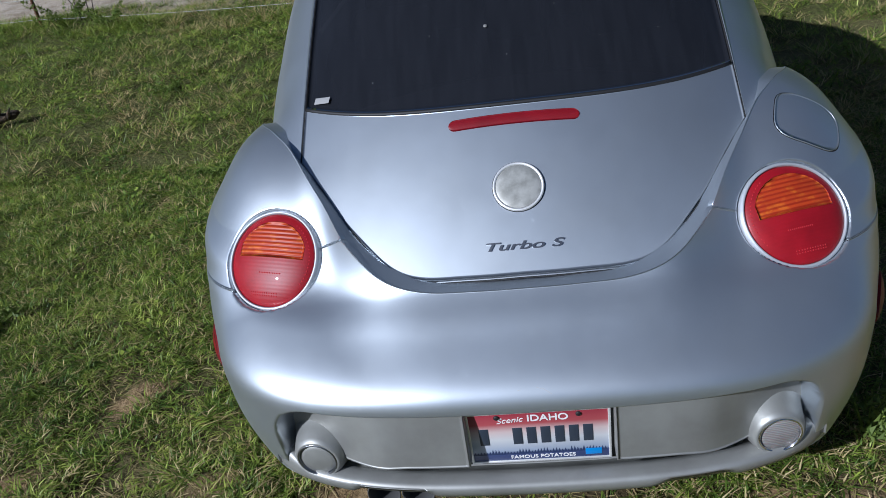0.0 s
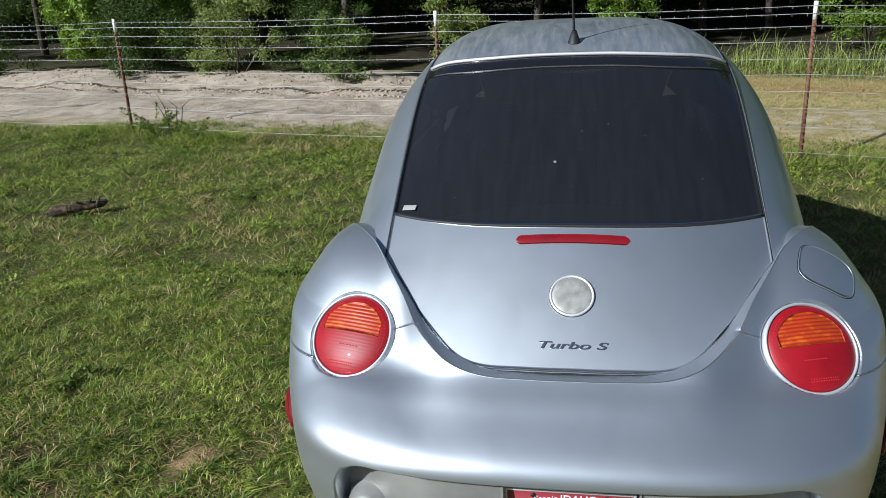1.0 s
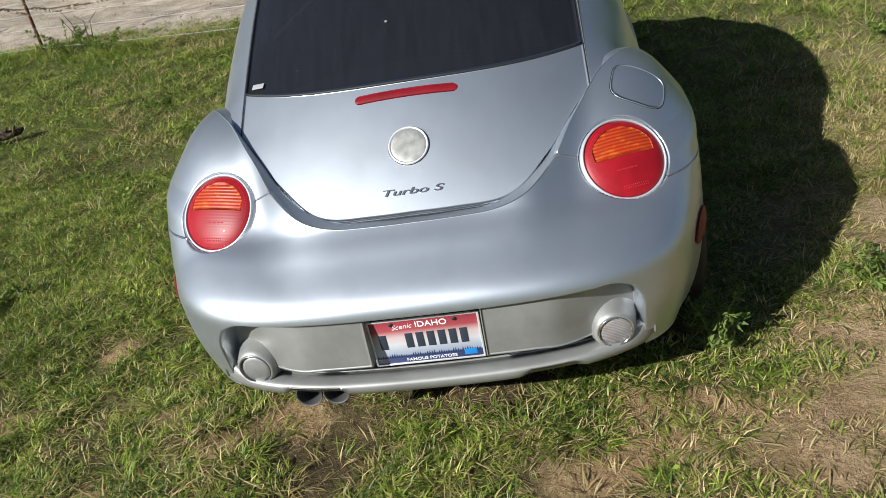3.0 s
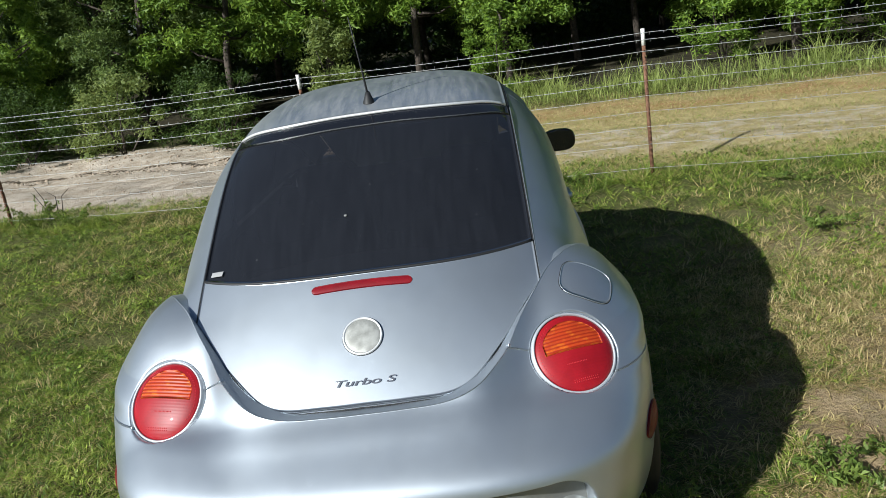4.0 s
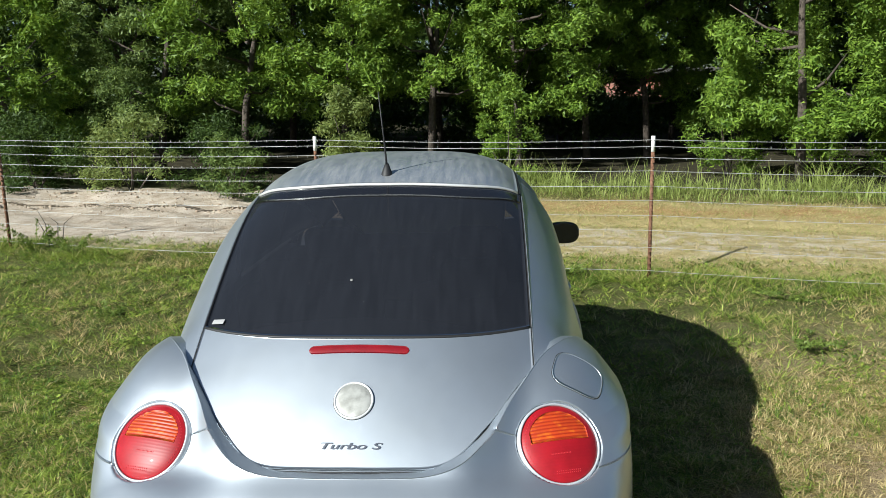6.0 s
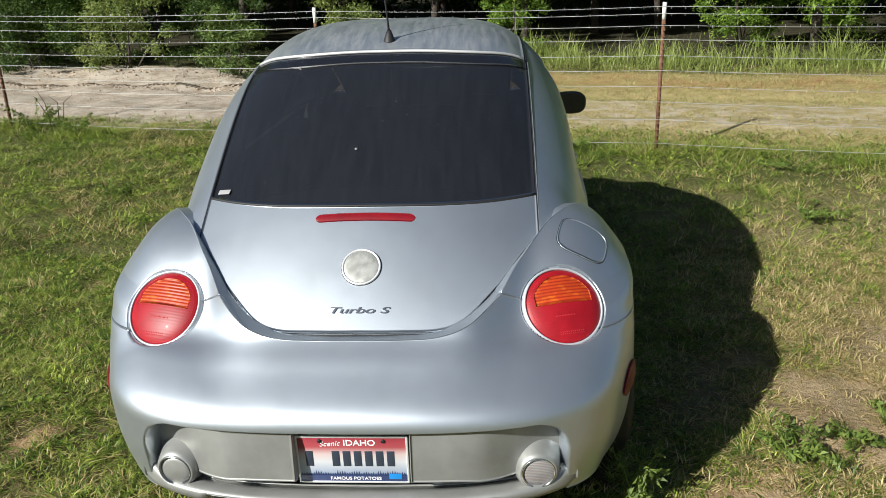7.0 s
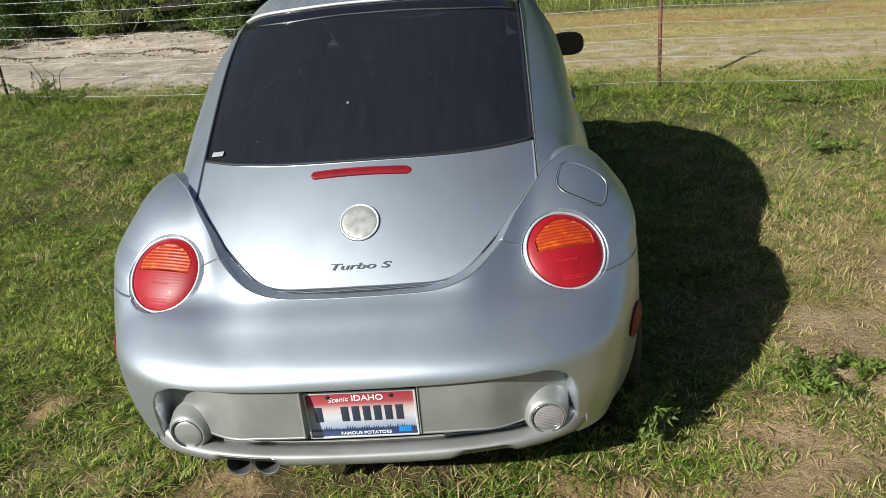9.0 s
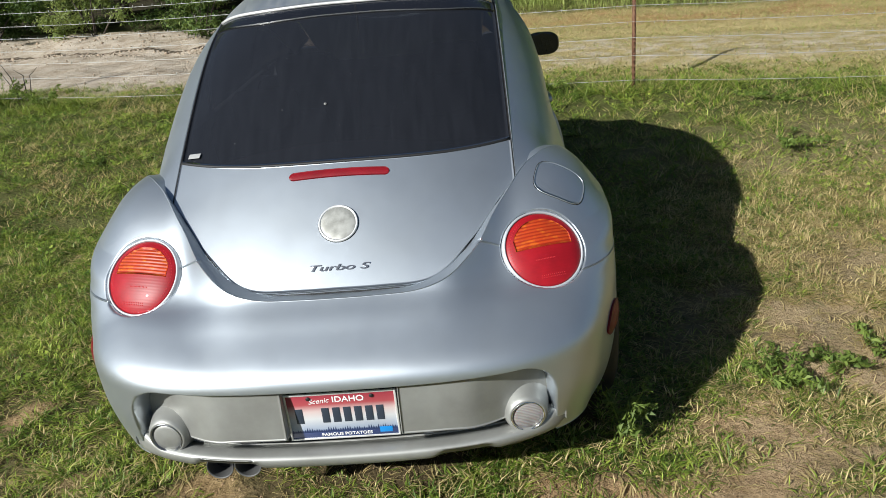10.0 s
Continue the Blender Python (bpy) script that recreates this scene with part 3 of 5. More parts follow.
# cabin
for x in (-.35, .35):
    for y, z in ((1.45, .38), (2.25, .38)):
        seat = box("seat", (.50, .50, .18), SEATCLOTH, car, "black cloth seat", (x, y, z), .06)
        back = box("seat_back", (.48, .14, .60), SEATCLOTH, car, "", (x, y - .25, z + .33), .06, (14, 0, 0))
        box("headrest", (.26, .10, .17), SEATCLOTH, car, "", (x, y - .34, z + .64), .045, (10, 0, 0))
box("dashboard", (1.25, .55, .35), TRIM, car, "", (0, 2.98, .68), .08)
box("parcel_shelf", (1.10, .50, .03), TRIM, car, "", (0, .92, .84), .01)

# wheels
for x in (-.745, .745):
    for y in (AXLE_Y, 3.23):
        sgn = 1 if x > 0 else -1
        wm = pose(x, y, .317, 0, 90 * sgn, 0)
        wheel = new("wheel")
        wheel.parent, wheel.matrix_basis = car, wm
        tyre = lathe("tyre", [(.215, -.10), (.28, -.112), (.305, -.10), (.317, -.085), (.317, .085), (.305, .10), (.28, .112), (.215, .10)], BLACK, wheel)
        lathe("rim", [(.215, .10), (.205, .085), (.20, .03), (.19, -.08), (.06, .05), (.05, .07), (.001, .07)], CHROME, wheel, "silver alloy rim")


# ---- fittings at the tail ----
def normal_at(x, y):
    e = 1e-3
    gx = (shell_z(x + e, y) - shell_z(x - e, y)) / (2 * e)
    gy = (shell_z(x, y + e) - shell_z(x, y - e)) / (2 * e)
    return Vector((-float(gx), -float(gy), 1)).normalized()


def on_lid(x, y, lift=0.0):
    n = normal_at(x, y)
    return facing(Vector((x, y, float(shell_z(x, y)))) + n * lift, n)


# high brake light
cols = .157 * np.sin(np.linspace(-math.pi / 2, math.pi / 2, 61))
rows = np.linspace(-1, 1, 9)
V = []
for c in cols:
    half = max(.0155 * math.sqrt(max(1 - max((abs(c) - .1415) / .0156, 0) ** 2, 0)), .0012)
    for r in rows:
        y = .4795 + r * half * .73
        n = normal_at(c, y)
        V.append(Vector((c, y, float(shell_z(c, y)))) + n * (.003 - .002 * r * r))
V = np.array(V).reshape(61, 9, 3)
sheet("brake_light", V, REDBAR, car, "red high-level brake light bar", depth=.01, roll=.0008)

# round badge, left plain
m = on_lid(0, .348, .0)
badge = new("badge")
badge.parent, badge.matrix_basis = car, m
badge["label"] = "round silver badge on the tailgate"
lathe("badge_face", [(.053, .004), (.045, .0058), (.03, .0066), (.0005, .007)], BADGE, badge, "worn silver-white face")
lathe("badge_ring", [(.0605, -.002), (.060, .005), (.0575, .0065), (.0545, .005), (.053, .003)], ALLOY, badge, "chrome ring")
lathe("badge_gap", [(.0618, -.002), (.0618, .0010), (.059, .0010)], BLACK, badge)
# lettering
m = on_lid(-.003, .2495, .001)
letters("lettering", "Turbo S", .0275, DARKCHROME, car, m, "raised chrome lettering", shear=.28, wide=2.0, depth=.0018, bold=.0004)

# fuel filler flap on the right fender, a thin raised plate
def skin_frame(x, z_guess, rear=True):
    """The place and outward normal on the right fender or bumper near a side distance and height."""
    best = None
    for s in np.linspace(.3, 1.6, 261):
        Q = skin(np.full(160, s), np.linspace(-.5, 1.5, 160))
        d = np.hypot(Q[:, 0] - x, Q[:, 2] - z_guess)
        k = int(np.argmin(d))
        if best is None or d[k] < best[0]:
            best = (d[k], Q[k])
    return grad(best[1])


def grad(q):
    e = 1e-4
    n = Vector([float(skin_field(*(q + d)) - skin_field(*(q - d))) for d in np.eye(3) * e]).normalized()
    return Vector(q), n


def onto(p, n):
    """Moves a place along n onto the skin."""
    lo, hi = -.2, .2
    p = np.array(p)
    n = np.array(n)
    for _ in range(30):
        mid = (lo + hi) / 2
        if skin_field(*(p + n * mid)) < 0:
            lo = mid
        else:
            hi = mid
    return p + n * lo



# fuel filler flap: a plate following the fender inside a dark joint
FC, FN = grad(onto((.683, .482, .863), (.4, -.45, .8)))
FU = Vector((.098, -.009, -.044))
FU = (FU - FN * FU.dot(FN)).normalized()
FV = FN.cross(FU)


def flap_grid(scale, lift):
    rows = []
    for u in np.linspace(-1, 1, 31):
        row = []
        for w in np.linspace(-1, 1, 21):
            m = max(abs(u), abs(w), 1e-6)
            k = m / (abs(u) ** 3.6 + abs(w) ** 3.6) ** (1 / 3.6) if m > 1e-3 else 1.0
            p = FC + FU * (u * k * .082 * scale) + FV * (w * k * .072 * scale)
            q = onto(p, FN)
            row.append(Vector(q) + FN * lift)
        rows.append(row)
    return np.array(rows)


sheet("flap_joint", flap_grid(1.035, .0006), BLACK, car, "", depth=.002, roll=.0004)
sheet("fuel_flap", flap_grid(1.0, .0022), PAINT, car, "silver fuel filler flap on the fender", depth=.004, roll=.0022)

# round tail lights
for sgn in (1, -1):
    c = Vector((sgn * TAIL.x, TAIL.y, TAIL.z))
    n = Vector((sgn * TAIL_N.x, TAIL_N.y, TAIL_N.z))
    lamp = new("tail_light")
    lamp.parent, lamp.matrix_basis = car, facing(c + n * .004, n)
    lamp["label"] = "round red tail light with amber upper half"
    R = .1145
    lathe("lamp_ring", [(R + .014, -.030), (R + .0105, -.008), (R + .0075, -.001), (R + .004, .001), (R + .0015, -.001), (R, -.02)], RINGPAINT, lamp, "silver surround", sides=64)
    cap = lambda r: .018 + .022 * (math.cos(math.asin(min(r / R, 1) * math.sin(1.2))) - 1) / (1 - math.cos(1.2))
    dome = [(R, -.012)] + [(R * math.sin(a) / math.sin(1.2), cap(R * math.sin(a) / math.sin(1.2))) for a in np.linspace(1.2, 0.002, 16)]
    lathe("red_lens", dome, RED, lamp, "red ribbed lens", sides=64)
    # amber upper half, set a little proud of the red, cut off upright on its inner side
    grid = []
    for x in np.linspace(-.088, .088, 31):
        y0, y1 = .004, math.sqrt(.0945 ** 2 - x * x)
        grid.append([(x, y0 + w * (y1 - y0), cap(math.hypot(x, y0 + w * (y1 - y0))) + .0008) for w in np.linspace(0, 1, 13)])
    sheet("amber_lens", np.array(grid), AMBER, lamp, "amber ribbed turn-signal lens", depth=.003, roll=.0008)
    # rows of small reflector facets near the rim and across the red half
    bm = bmesh.new()
    spots = [(.103 * math.cos(a), .103 * math.sin(a)) for a in np.linspace(-.55, 1.0, 19)] + [(x, -.082 - .006 * k) for k in range(2) for x in np.linspace(-.04, .03, 12)] + [(x, -.034) for x in np.linspace(-.02, .036, 13)]
    for x, y in spots:
        x = -x * sgn
        g = bmesh.ops.create_cone(bm, cap_ends=False, segments=4, radius1=.0026, radius2=0, depth=.0014)["verts"]
        bmesh.ops.translate(bm, verts=g, vec=(x, y, cap(math.hypot(x, y)) + .0005))
    tagged(part("reflector_strip", bm, FACET, lamp, "small pale facets moulded in the red lens", False), kind="stuff")

# lower bumper: grey insert behind the plate, pods with lamps, lip
def plan(x, z):
    e = 3.609
    w = float(bumper_w(z))
    return .617 - (.617 - float(bumper_y(z))) * (1 - min(abs(x) / w, 1) ** e) ** (1 / e)


def insert_y(x):
    k = min(max((abs(x) - .34) / .22, 0), 1)
    return plan(x, .42) + .016 + .062 * k * k * (3 - 2 * k)


for sgn in (1, -1):
    rows = []
    for x in np.linspace(.168 if sgn > 0 else .160, .588, 60):
        over = max(x - .49, 0) / .10
        zt = .485 + .03 * x * x - .10 * (1 - math.sqrt(max(1 - over * over, 0)))
        zl = .334 - .012 * min(max((x - .30) / .2, 0), 1)
        rows.append([(x, insert_y(x) + .006 * w * w, zl + (zt - zl) * w) for w in np.linspace(0, 1, 20)])
    G = np.array(rows)
    sheet("bumper_insert", G if sgn > 0 else mirrored(G), PLASTIC, car, "dull silver plastic insert beside the plate", depth=.05, roll=.003)
box("plate_pocket", (.36, .012, .175), PLASTIC, car, "", (.004, .022, .402), .002, (5, 0, 0))
for sgn in (1, -1):
    lamp = new("bumper_lamp")
    lamp.parent = car
    n = Vector((sgn * .12, -1, -.02)).normalized()
    lamp.matrix_basis = facing((sgn * .521, .010, .334), n)
    lamp["label"] = "round clear lamp in a silver pod at the bumper"
    lathe("pod", [(.092, -.085), (.076, -.065), (.067, -.035), (.060, -.010), (.054, .0), (.049, .003), (.0465, .0), (.0455, -.012)], PLASTIC, lamp, "silver pod")
    lathe("lamp_lens", [(.0455, -.006), (.0435, -.002), (.031, .001), (.0005, .002)], CLEAR if sgn > 0 else PLASTIC, lamp, "clear ribbed lens" if sgn > 0 else "blank silver cover")
    lathe("lamp_bezel", [(.0487, .003), (.0469, .0048), (.0447, .0036), (.0442, -.004)], DARKCHROME if sgn < 0 else CHROME, lamp)

rows = []
ramp = lambda v, a, b: (lambda k: k * k * (3 - 2 * k))(min(max((v - a) / (b - a), 0), 1))
for x in np.linspace(-.632, .632, 110):
    sec = []
    cut = .012 * ramp(x, .24, .28) * ramp(-x, -.44, -.40) + .014 * ramp(-x, .24, .27) * ramp(x, -.45, -.42)
    end = .020 * ramp(abs(x), .60, .645)
    for dz, dy in ((.014, .06), (.016, .03), (.014, .006), (.009, -.003), (.002, -.006), (-.008, -.005), (-.024, .002), (-.030, .02), (-.030, .10)):
        z = .263 + dz + .022 * (x / .6) ** 2
        if dz < 0:
            z += cut + end * min(1, -dz / .02)
        z += .030 * ramp(abs(x), .545, .60) * min(max((dz + .008) / .02, 0), 1)
        sec.append((x, plan(x, .27) - .004 + dy, z))
    rows.append(sec)
sheet("bumper_lip", np.array(rows), PLASTIC, car, "silver plastic lower lip", depth=.004, roll=.001)

# side markers, leaf shaped
MC, MN = grad(onto((.815, .30, .478), (.85, -.5, 0)))
MU = Vector((0, 0, 1)).cross(MN).normalized()
MV = MN.cross(MU)
rows = []
for u in np.linspace(-1, 1, 25):
    half = .042 * (1 - u * u) ** .6 + .0008
    row = []
    for w in np.linspace(-1, 1, 9):
        p = MC + MU * (u * .075) + MV * (w * half + u * .012)
        q = Vector(onto(p, MN))
        row.append(q + MN * (.007 + .010 * (1 - w * w) * (1 - u * u)))
    rows.append(row)
G = np.array(rows)
sheet("side_marker", G, REDBAR, car, "dark red side marker", depth=.008, roll=.001, flip=False)
sheet("side_marker", mirrored(G), REDBAR, car, "dark red side marker", depth=.008, roll=.001)

# twin exhaust tips
for x in (-.378, -.296):
    ob = lathe("exhaust_tip", [(.033, -.2), (.038, -.01), (.040, 0), (.038, .002), (.0355, -.004), (.0345, -.05)], DULLSTEEL, car, "dark steel exhaust tip", facing((x + .004, -.02, .243), (0, -1, .08)), sides=24)
    lathe("exhaust_bore", [(.0345, -.05), (.0005, -.05)], SOOT, ob)

# roof aerial
ant = new("aerial")
ant.parent = car
ant["label"] = "black roof aerial with a rubber foot"
az = float(shell_z(0, 1.345))
lathe("aerial_foot", [(.024, -.01), (.022, .004), (.015, .022), (.008, .042), (.001, .044)], BLACK, ant, "", pose(0, 1.345, az, -12))
tube("aerial_rod", [(0, 1.35, az + .03), (-.005, 1.335, az + .12), (-.02, 1.30, az + .33)], .003, BLACK, ant, taper=[.005, .0035, .002])

# door mirrors
for sgn in (1, -1):
    mir = new("door_mirror")
    mir.parent = car
    mir["label"] = "black-backed door mirror"
    bm = bmesh.new()
    bmesh.ops.create_uvsphere(bm, u_segments=24, v_segments=16, radius=1)
    for q in bm.verts:
        q.co = Vector((math.copysign(abs(q.co.x) ** .7, q.co.x) * .092, max(q.co.y, -.35) * .07, math.copysign(abs(q.co.z) ** .75, q.co.z) * .062))
    ob = part("mirror_housing", bm, GLOSSBLACK, mir)
    ob.location = (sgn * .848, 2.62, .947)
    box("mirror_arm", (.16, .05, .035), GLOSSBLACK, mir, "", (sgn * .765, 2.64, .915), .012)

# door handles
for sgn in (1, -1):
    box("door_handle", (.035, .14, .03), PAINT, car, "silver door handle", (sgn * .80, 1.95, .80), .012)

# number plate
plate = new("number_plate")
plate.parent = car
plate["label"] = "red, white and blue number plate in a chrome rim"
plate.matrix_basis = pose(0, -.003, .384, 95, 0, 0)
PW = mat("plate_face", (0.7, 0.7, 0.7), .4, 0, .3)
nn = Net(PW)
sep = nn.node("ShaderNodeSeparateXYZ")
nn.link(nn.coord(), sep.inputs[0])
nn.link(nn.ramp(nn.grey(sep.outputs[1], -.076, .076), [(0.0, (.02, .035, .12)), (.15, (.03, .05, .16)), (.2, (.32, .38, .5)), (.45, (.58, .59, .61)), (.62, (.58, .46, .45)), (.78, (.36, .07, .08)), (1.0, (.28, .03, .05))]), nn.b.inputs["Base Color"])
box("plate_face", (.305, .153, .003), PW, plate, "red-topped plate with blue foot", bevel=.001)
INK = mat("plate_ink", (.03, .04, .06), .5)
PINK = mat("plate_white_ink", (.8, .8, .8), .5)
for x in (-.122, -.047, -.016, .015, .046, .077, .108):
    box("character_bar", (.021, .052, .0012), INK, plate, "", (x, .004, .0022), .0004)
letters("state_name", "IDAHO", .027, PINK, plate, pose(.022, .0575, .002), "white lettering", wide=1.05, bold=.0004)
letters("script_word", "Scenic", .023, PINK, plate, pose(-.062, .0545, .002, 0, 0, 4), "white slanted lettering", shear=.35)
letters("motto", "FAMOUS POTATOES", .0145, PINK, plate, pose(.005, -.066, .002), "white lettering", wide=1.1, bold=.0002)
box("sticker", (.036, .019, .0008), mat("sticker_blue", (.02, .22, .6), .4), plate, "blue sticker", (.118, -.058, .0022), .0002)
HILL = mat("plate_hills", (.2, .27, .42), .5)
rng = random.Random(4)
bm = bmesh.new()
for k in range(44):
    x = -.148 + k * .0068
    h = rng.uniform(.008, .02)
    a = [bm.verts.new(c) for c in ((x - .0036, -.056, .0019), (x + .0036, -.056, .0019), (x, -.056 + h, .0019))]
    bm.faces.new(a)
part("tree_line", bm, mat("plate_trees", (.02, .035, .1), .5), plate, "", False)
for x in (-.155, .155):
    box("plate_rim", (.006, .162, .006), ALLOY, plate, "", (x, 0, .001), .0015)
for y in (-.0785, .0785):
    box("plate_rim", (.305, .006, .006), ALLOY, plate, "", (0, y, .001), .0015)
for x in (-.089, .089):
    lathe("plate_bolt", [(.006, 0), (.006, .003), (.004, .0045), (.0005, .0045)], BLACK, plate, "", pose(x, .065, .0015), 16)
box("plate_backing", (.318, .165, .006), BLACK, car, "black plate backing", (.01, .004, .382), .002, (95, 0, 0))

# window sticker
box("window_sticker", (.046, .019, .001), mat("faded_sticker", (.30, .30, .30), .6), car, "small white sticker inside the rear window", tuple(on_lid(-.497, .625, .003).translation), .0003)
bpy.data.objects["window_sticker"].matrix_basis = on_lid(-.492, .634, .004) @ pose(0, 0, 0, 0, 0, 12)
rng = random.Random(33)
DUSTSPOT = mat("dust", (.20, .20, .19), .8)
for k in range(14):
    x, y = rng.uniform(-.46, .46), rng.uniform(.60, 1.10)
    lathe("dust_speck", [(.0022, 0), (.0016, .0005), (.0003, .0007)], DUSTSPOT, car, "", on_lid(x, y, -.0015) @ Matrix.Scale(rng.uniform(.3, .8), 4), 8)
# pale disc added for a spot that does not lie on the glass itself
lathe("window_spot", [(.0052, 0), (.0052, .0006), (.0005, .001)], DUSTSPOT, car, "small pale disc added for a spot seen at the rear window", on_lid(-.053, .706, .0005), 16)


# scuffs on the bumper
SCUFF = mat("scuffed_paint", (.5, .5, .49), .6, .3)
rng = random.Random(12)
for x, z, length, ang in ((.028, .505, .03, -35), (.012, .512, .02, -20), (-.03, .51, .014, 10), (.14, .60, .03, 50), (.17, .605, .02, 65), (-.20, .56, .012, 80), (.10, .57, .012, -60)):
    p = onto((x, .05, z), (0, -1, 0.4))
    p, n = grad(p)
    ob = box("scuff", (length * .7, .0009, .0003), SCUFF, car, "pale scratch", (0, 0, 0), 0)
    ob.matrix_basis = facing(p + n * .0006, n) @ pose(0, 0, 0, 0, 0, ang)


# ---- ground ----
def value_noise(x, y, scale, seed):
    r = np.random.default_rng(seed)
    g = r.random((64, 64))
    u, v = x / scale + 100, y / scale + 100
    i, j = np.floor(u).astype(int), np.floor(v).astype(int)
    a, b = u - i, v - j
    a, b = a * a * (3 - 2 * a), b * b * (3 - 2 * b)
    q = lambda p, w: g[p % 64, w % 64]
    return (q(i, j) * (1 - a) + q(i + 1, j) * a) * (1 - b) + (q(i, j + 1) * (1 - a) + q(i + 1, j + 1) * a) * b


FENCE_A, FENCE_D = Vector((1.944, 5.46, 0)), Vector((-1, .252, 0)).normalized()


def past_fence(x, y):
    """Distance beyond the fence line."""
    return (np.asarray(y) - 5.46) * .97 + (np.asarray(x) - 1.944) * .244


def ground_z(x, y):
    d = past_fence(x, y)
    x = np.asarray(x, float)
    left = 1 / (1 + np.exp((x + 1.0) * 1.2))
    berm = .04 * np.exp(-((d - 4.9) / 1.0) ** 2) * left + .05 * np.exp(-((d - 1.6) / .7) ** 2)
    lump = .035 * np.sin(x * 1.7 + np.sin(x * .9) * 2) * left * np.exp(-((d - 4.6) / 1.2) ** 2)
    roll = .012 * np.sin(x * 2.3 + 1.0) * np.sin(np.asarray(y) * 1.9)
    rut = -.03 * np.exp(-((d - 1.9 + .1 * np.sin(x)) / .18) ** 2) - .03 * np.exp(-((d - 3.4 + .1 * np.sin(x * 1.2)) / .2) ** 2)
    xf, yf = np.broadcast_arrays(x, np.asarray(y, float))
    clod = (.10 * (value_noise(xf, yf, .45, 31) - .5) + .05 * (value_noise(xf, yf, .2, 32) - .5)) * np.clip((d - 1.0) / .8, 0, 1) * np.clip((7.5 - d) / 1.5, 0, 1) * left
    heap = .14 * np.exp(-((xf + 5.6) / .9) ** 2 - ((d - 4.7) / .7) ** 2) + .08 * np.exp(-((xf + 9.5) / 1.2) ** 2 - ((d - 4.6) / .8) ** 2)
    near = np.clip((1.2 - d) / .6, 0, 1)
    tussock = (.048 * (value_noise(xf, yf, .38, 61) - .5) + .034 * (value_noise(xf, yf, .15, 62) - .5)) * near
    return berm + lump + roll + rut + clod + heap + tussock


def m_ground():
    m = mat("soil", (.2, .16, .11), .95, spec=.2)
    n = Net(m)
    v = n.coord()
    sep = n.node("ShaderNodeSeparateXYZ")
    n.link(v, sep.inputs[0])
    X, Yc = sep.outputs[0], sep.outputs[1]

    def math2(op, a, b):
        q = n.node("ShaderNodeMath", operation=op)
        for sock, val in zip(q.inputs, (a, b)):
            if isinstance(val, (int, float)):
                sock.default_value = val
            else:
                n.link(val, sock)
        return q.outputs[0]
    d = math2("ADD", math2("MULTIPLY", math2("SUBTRACT", Yc, 5.46), .97), math2("MULTIPLY", math2("SUBTRACT", X, 1.944), .244))
    wob = n.noise(v, 1.3, 5)
    d = math2("ADD", d, math2("MULTIPLY", math2("SUBTRACT", wob, .5), 1.2))
    fine = n.noise(v, 30.0, 8, .7)
    mid = n.noise(v, 4.0, 6)
    soil = n.ramp(n.mix(.45, fine, mid), [(.3, (.16, .10, .045)), (.45, (.29, .19, .095)), (.57, (.40, .275, .15)), (.70, (.50, .365, .215))])
    moss = n.ramp(fine, [(.3, (.035, .042, .012)), (.7, (.15, .165, .045))])
    green_y = math2("MAXIMUM", n.grey(Yc, .4, 2.2), n.grey(Yc, -1.3, -2.3))
    # brown litter under the grass, its dark end deepened for shade between blades
    litter = n.ramp(n.mix(.45, fine, mid), [(.3, (.035, .027, .012)), (.5, (.09, .068, .032)), (.7, (.19, .145, .075))])
    bare = n.node("ShaderNodeAttribute")
    bare.attribute_name = "bare"
    soil = n.mix(n.grey(math2("ADD", bare.outputs["Fac"], math2("MULTIPLY", math2("SUBTRACT", fine, .5), .9)), .15, .55), litter, soil)
    yard = n.mix(math2("MAXIMUM", n.grey(n.noise(v, .9, 5), .50, .66, 0.0, .6), math2("MULTIPLY", green_y, .8)), soil, moss)
    dry_x = n.grey(math2("ADD", X, math2("MULTIPLY", wob, .8)), 1.2, 2.2)
    dry_y = math2("MULTIPLY", n.grey(Yc, -2.0, -.5), n.grey(Yc, 4.4, 2.6))
    pale = n.ramp(n.mix(.5, fine, mid), [(.3, (.24, .18, .10)), (.5, (.42, .32, .19)), (.72, (.56, .45, .29))])
    yard = n.mix(math2("MULTIPLY", dry_x, math2("MULTIPLY", dry_y, .65)), yard, pale)
    sand = n.ramp(n.mix(.6, fine, mid), [(.28, (.20, .15, .10)), (.42, (.36, .295, .22)), (.55, (.50, .43, .345)), (.72, (.60, .53, .44))])
    straw = n.ramp(n.mix(.5, fine, mid), [(.3, (.26, .21, .09)), (.55, (.46, .38, .18)), (.8, (.58, .50, .27))])
    rusty = n.ramp(n.mix(.5, fine, mid), [(.3, (.24, .13, .055)), (.55, (.42, .26, .12)), (.8, (.55, .40, .21))])
    straw = n.mix(math2("MULTIPLY", n.grey(math2("ABSOLUTE", math2("SUBTRACT", d, 4.9), 0.0), 1.1, .3), n.grey(n.noise(v, 1.1, 5), .38, .58)), straw, rusty)
    leftness = n.grey(math2("ADD", X, math2("MULTIPLY", wob, 2.0)), 1.2, -1.2)
    inner = math2("MULTIPLY", n.grey(d, .9, 1.3), n.grey(d, 4.6, 3.2))
    road = n.mix(leftness, n.mix(n.grey(mid, .42, .58), straw, sand), sand)
    track = math2("MULTIPLY", n.grey(d, .15, .8), n.grey(d, 6.4, 5.4))
    right_track = math2("MULTIPLY", n.grey(d, .8, 1.4), n.grey(d, 3.4, 2.6))
    verge = n.mix(track, yard, straw)
    col = n.mix(math2("MAXIMUM", math2("MULTIPLY", track, leftness), math2("MULTIPLY", right_track, .75)), verge, road)
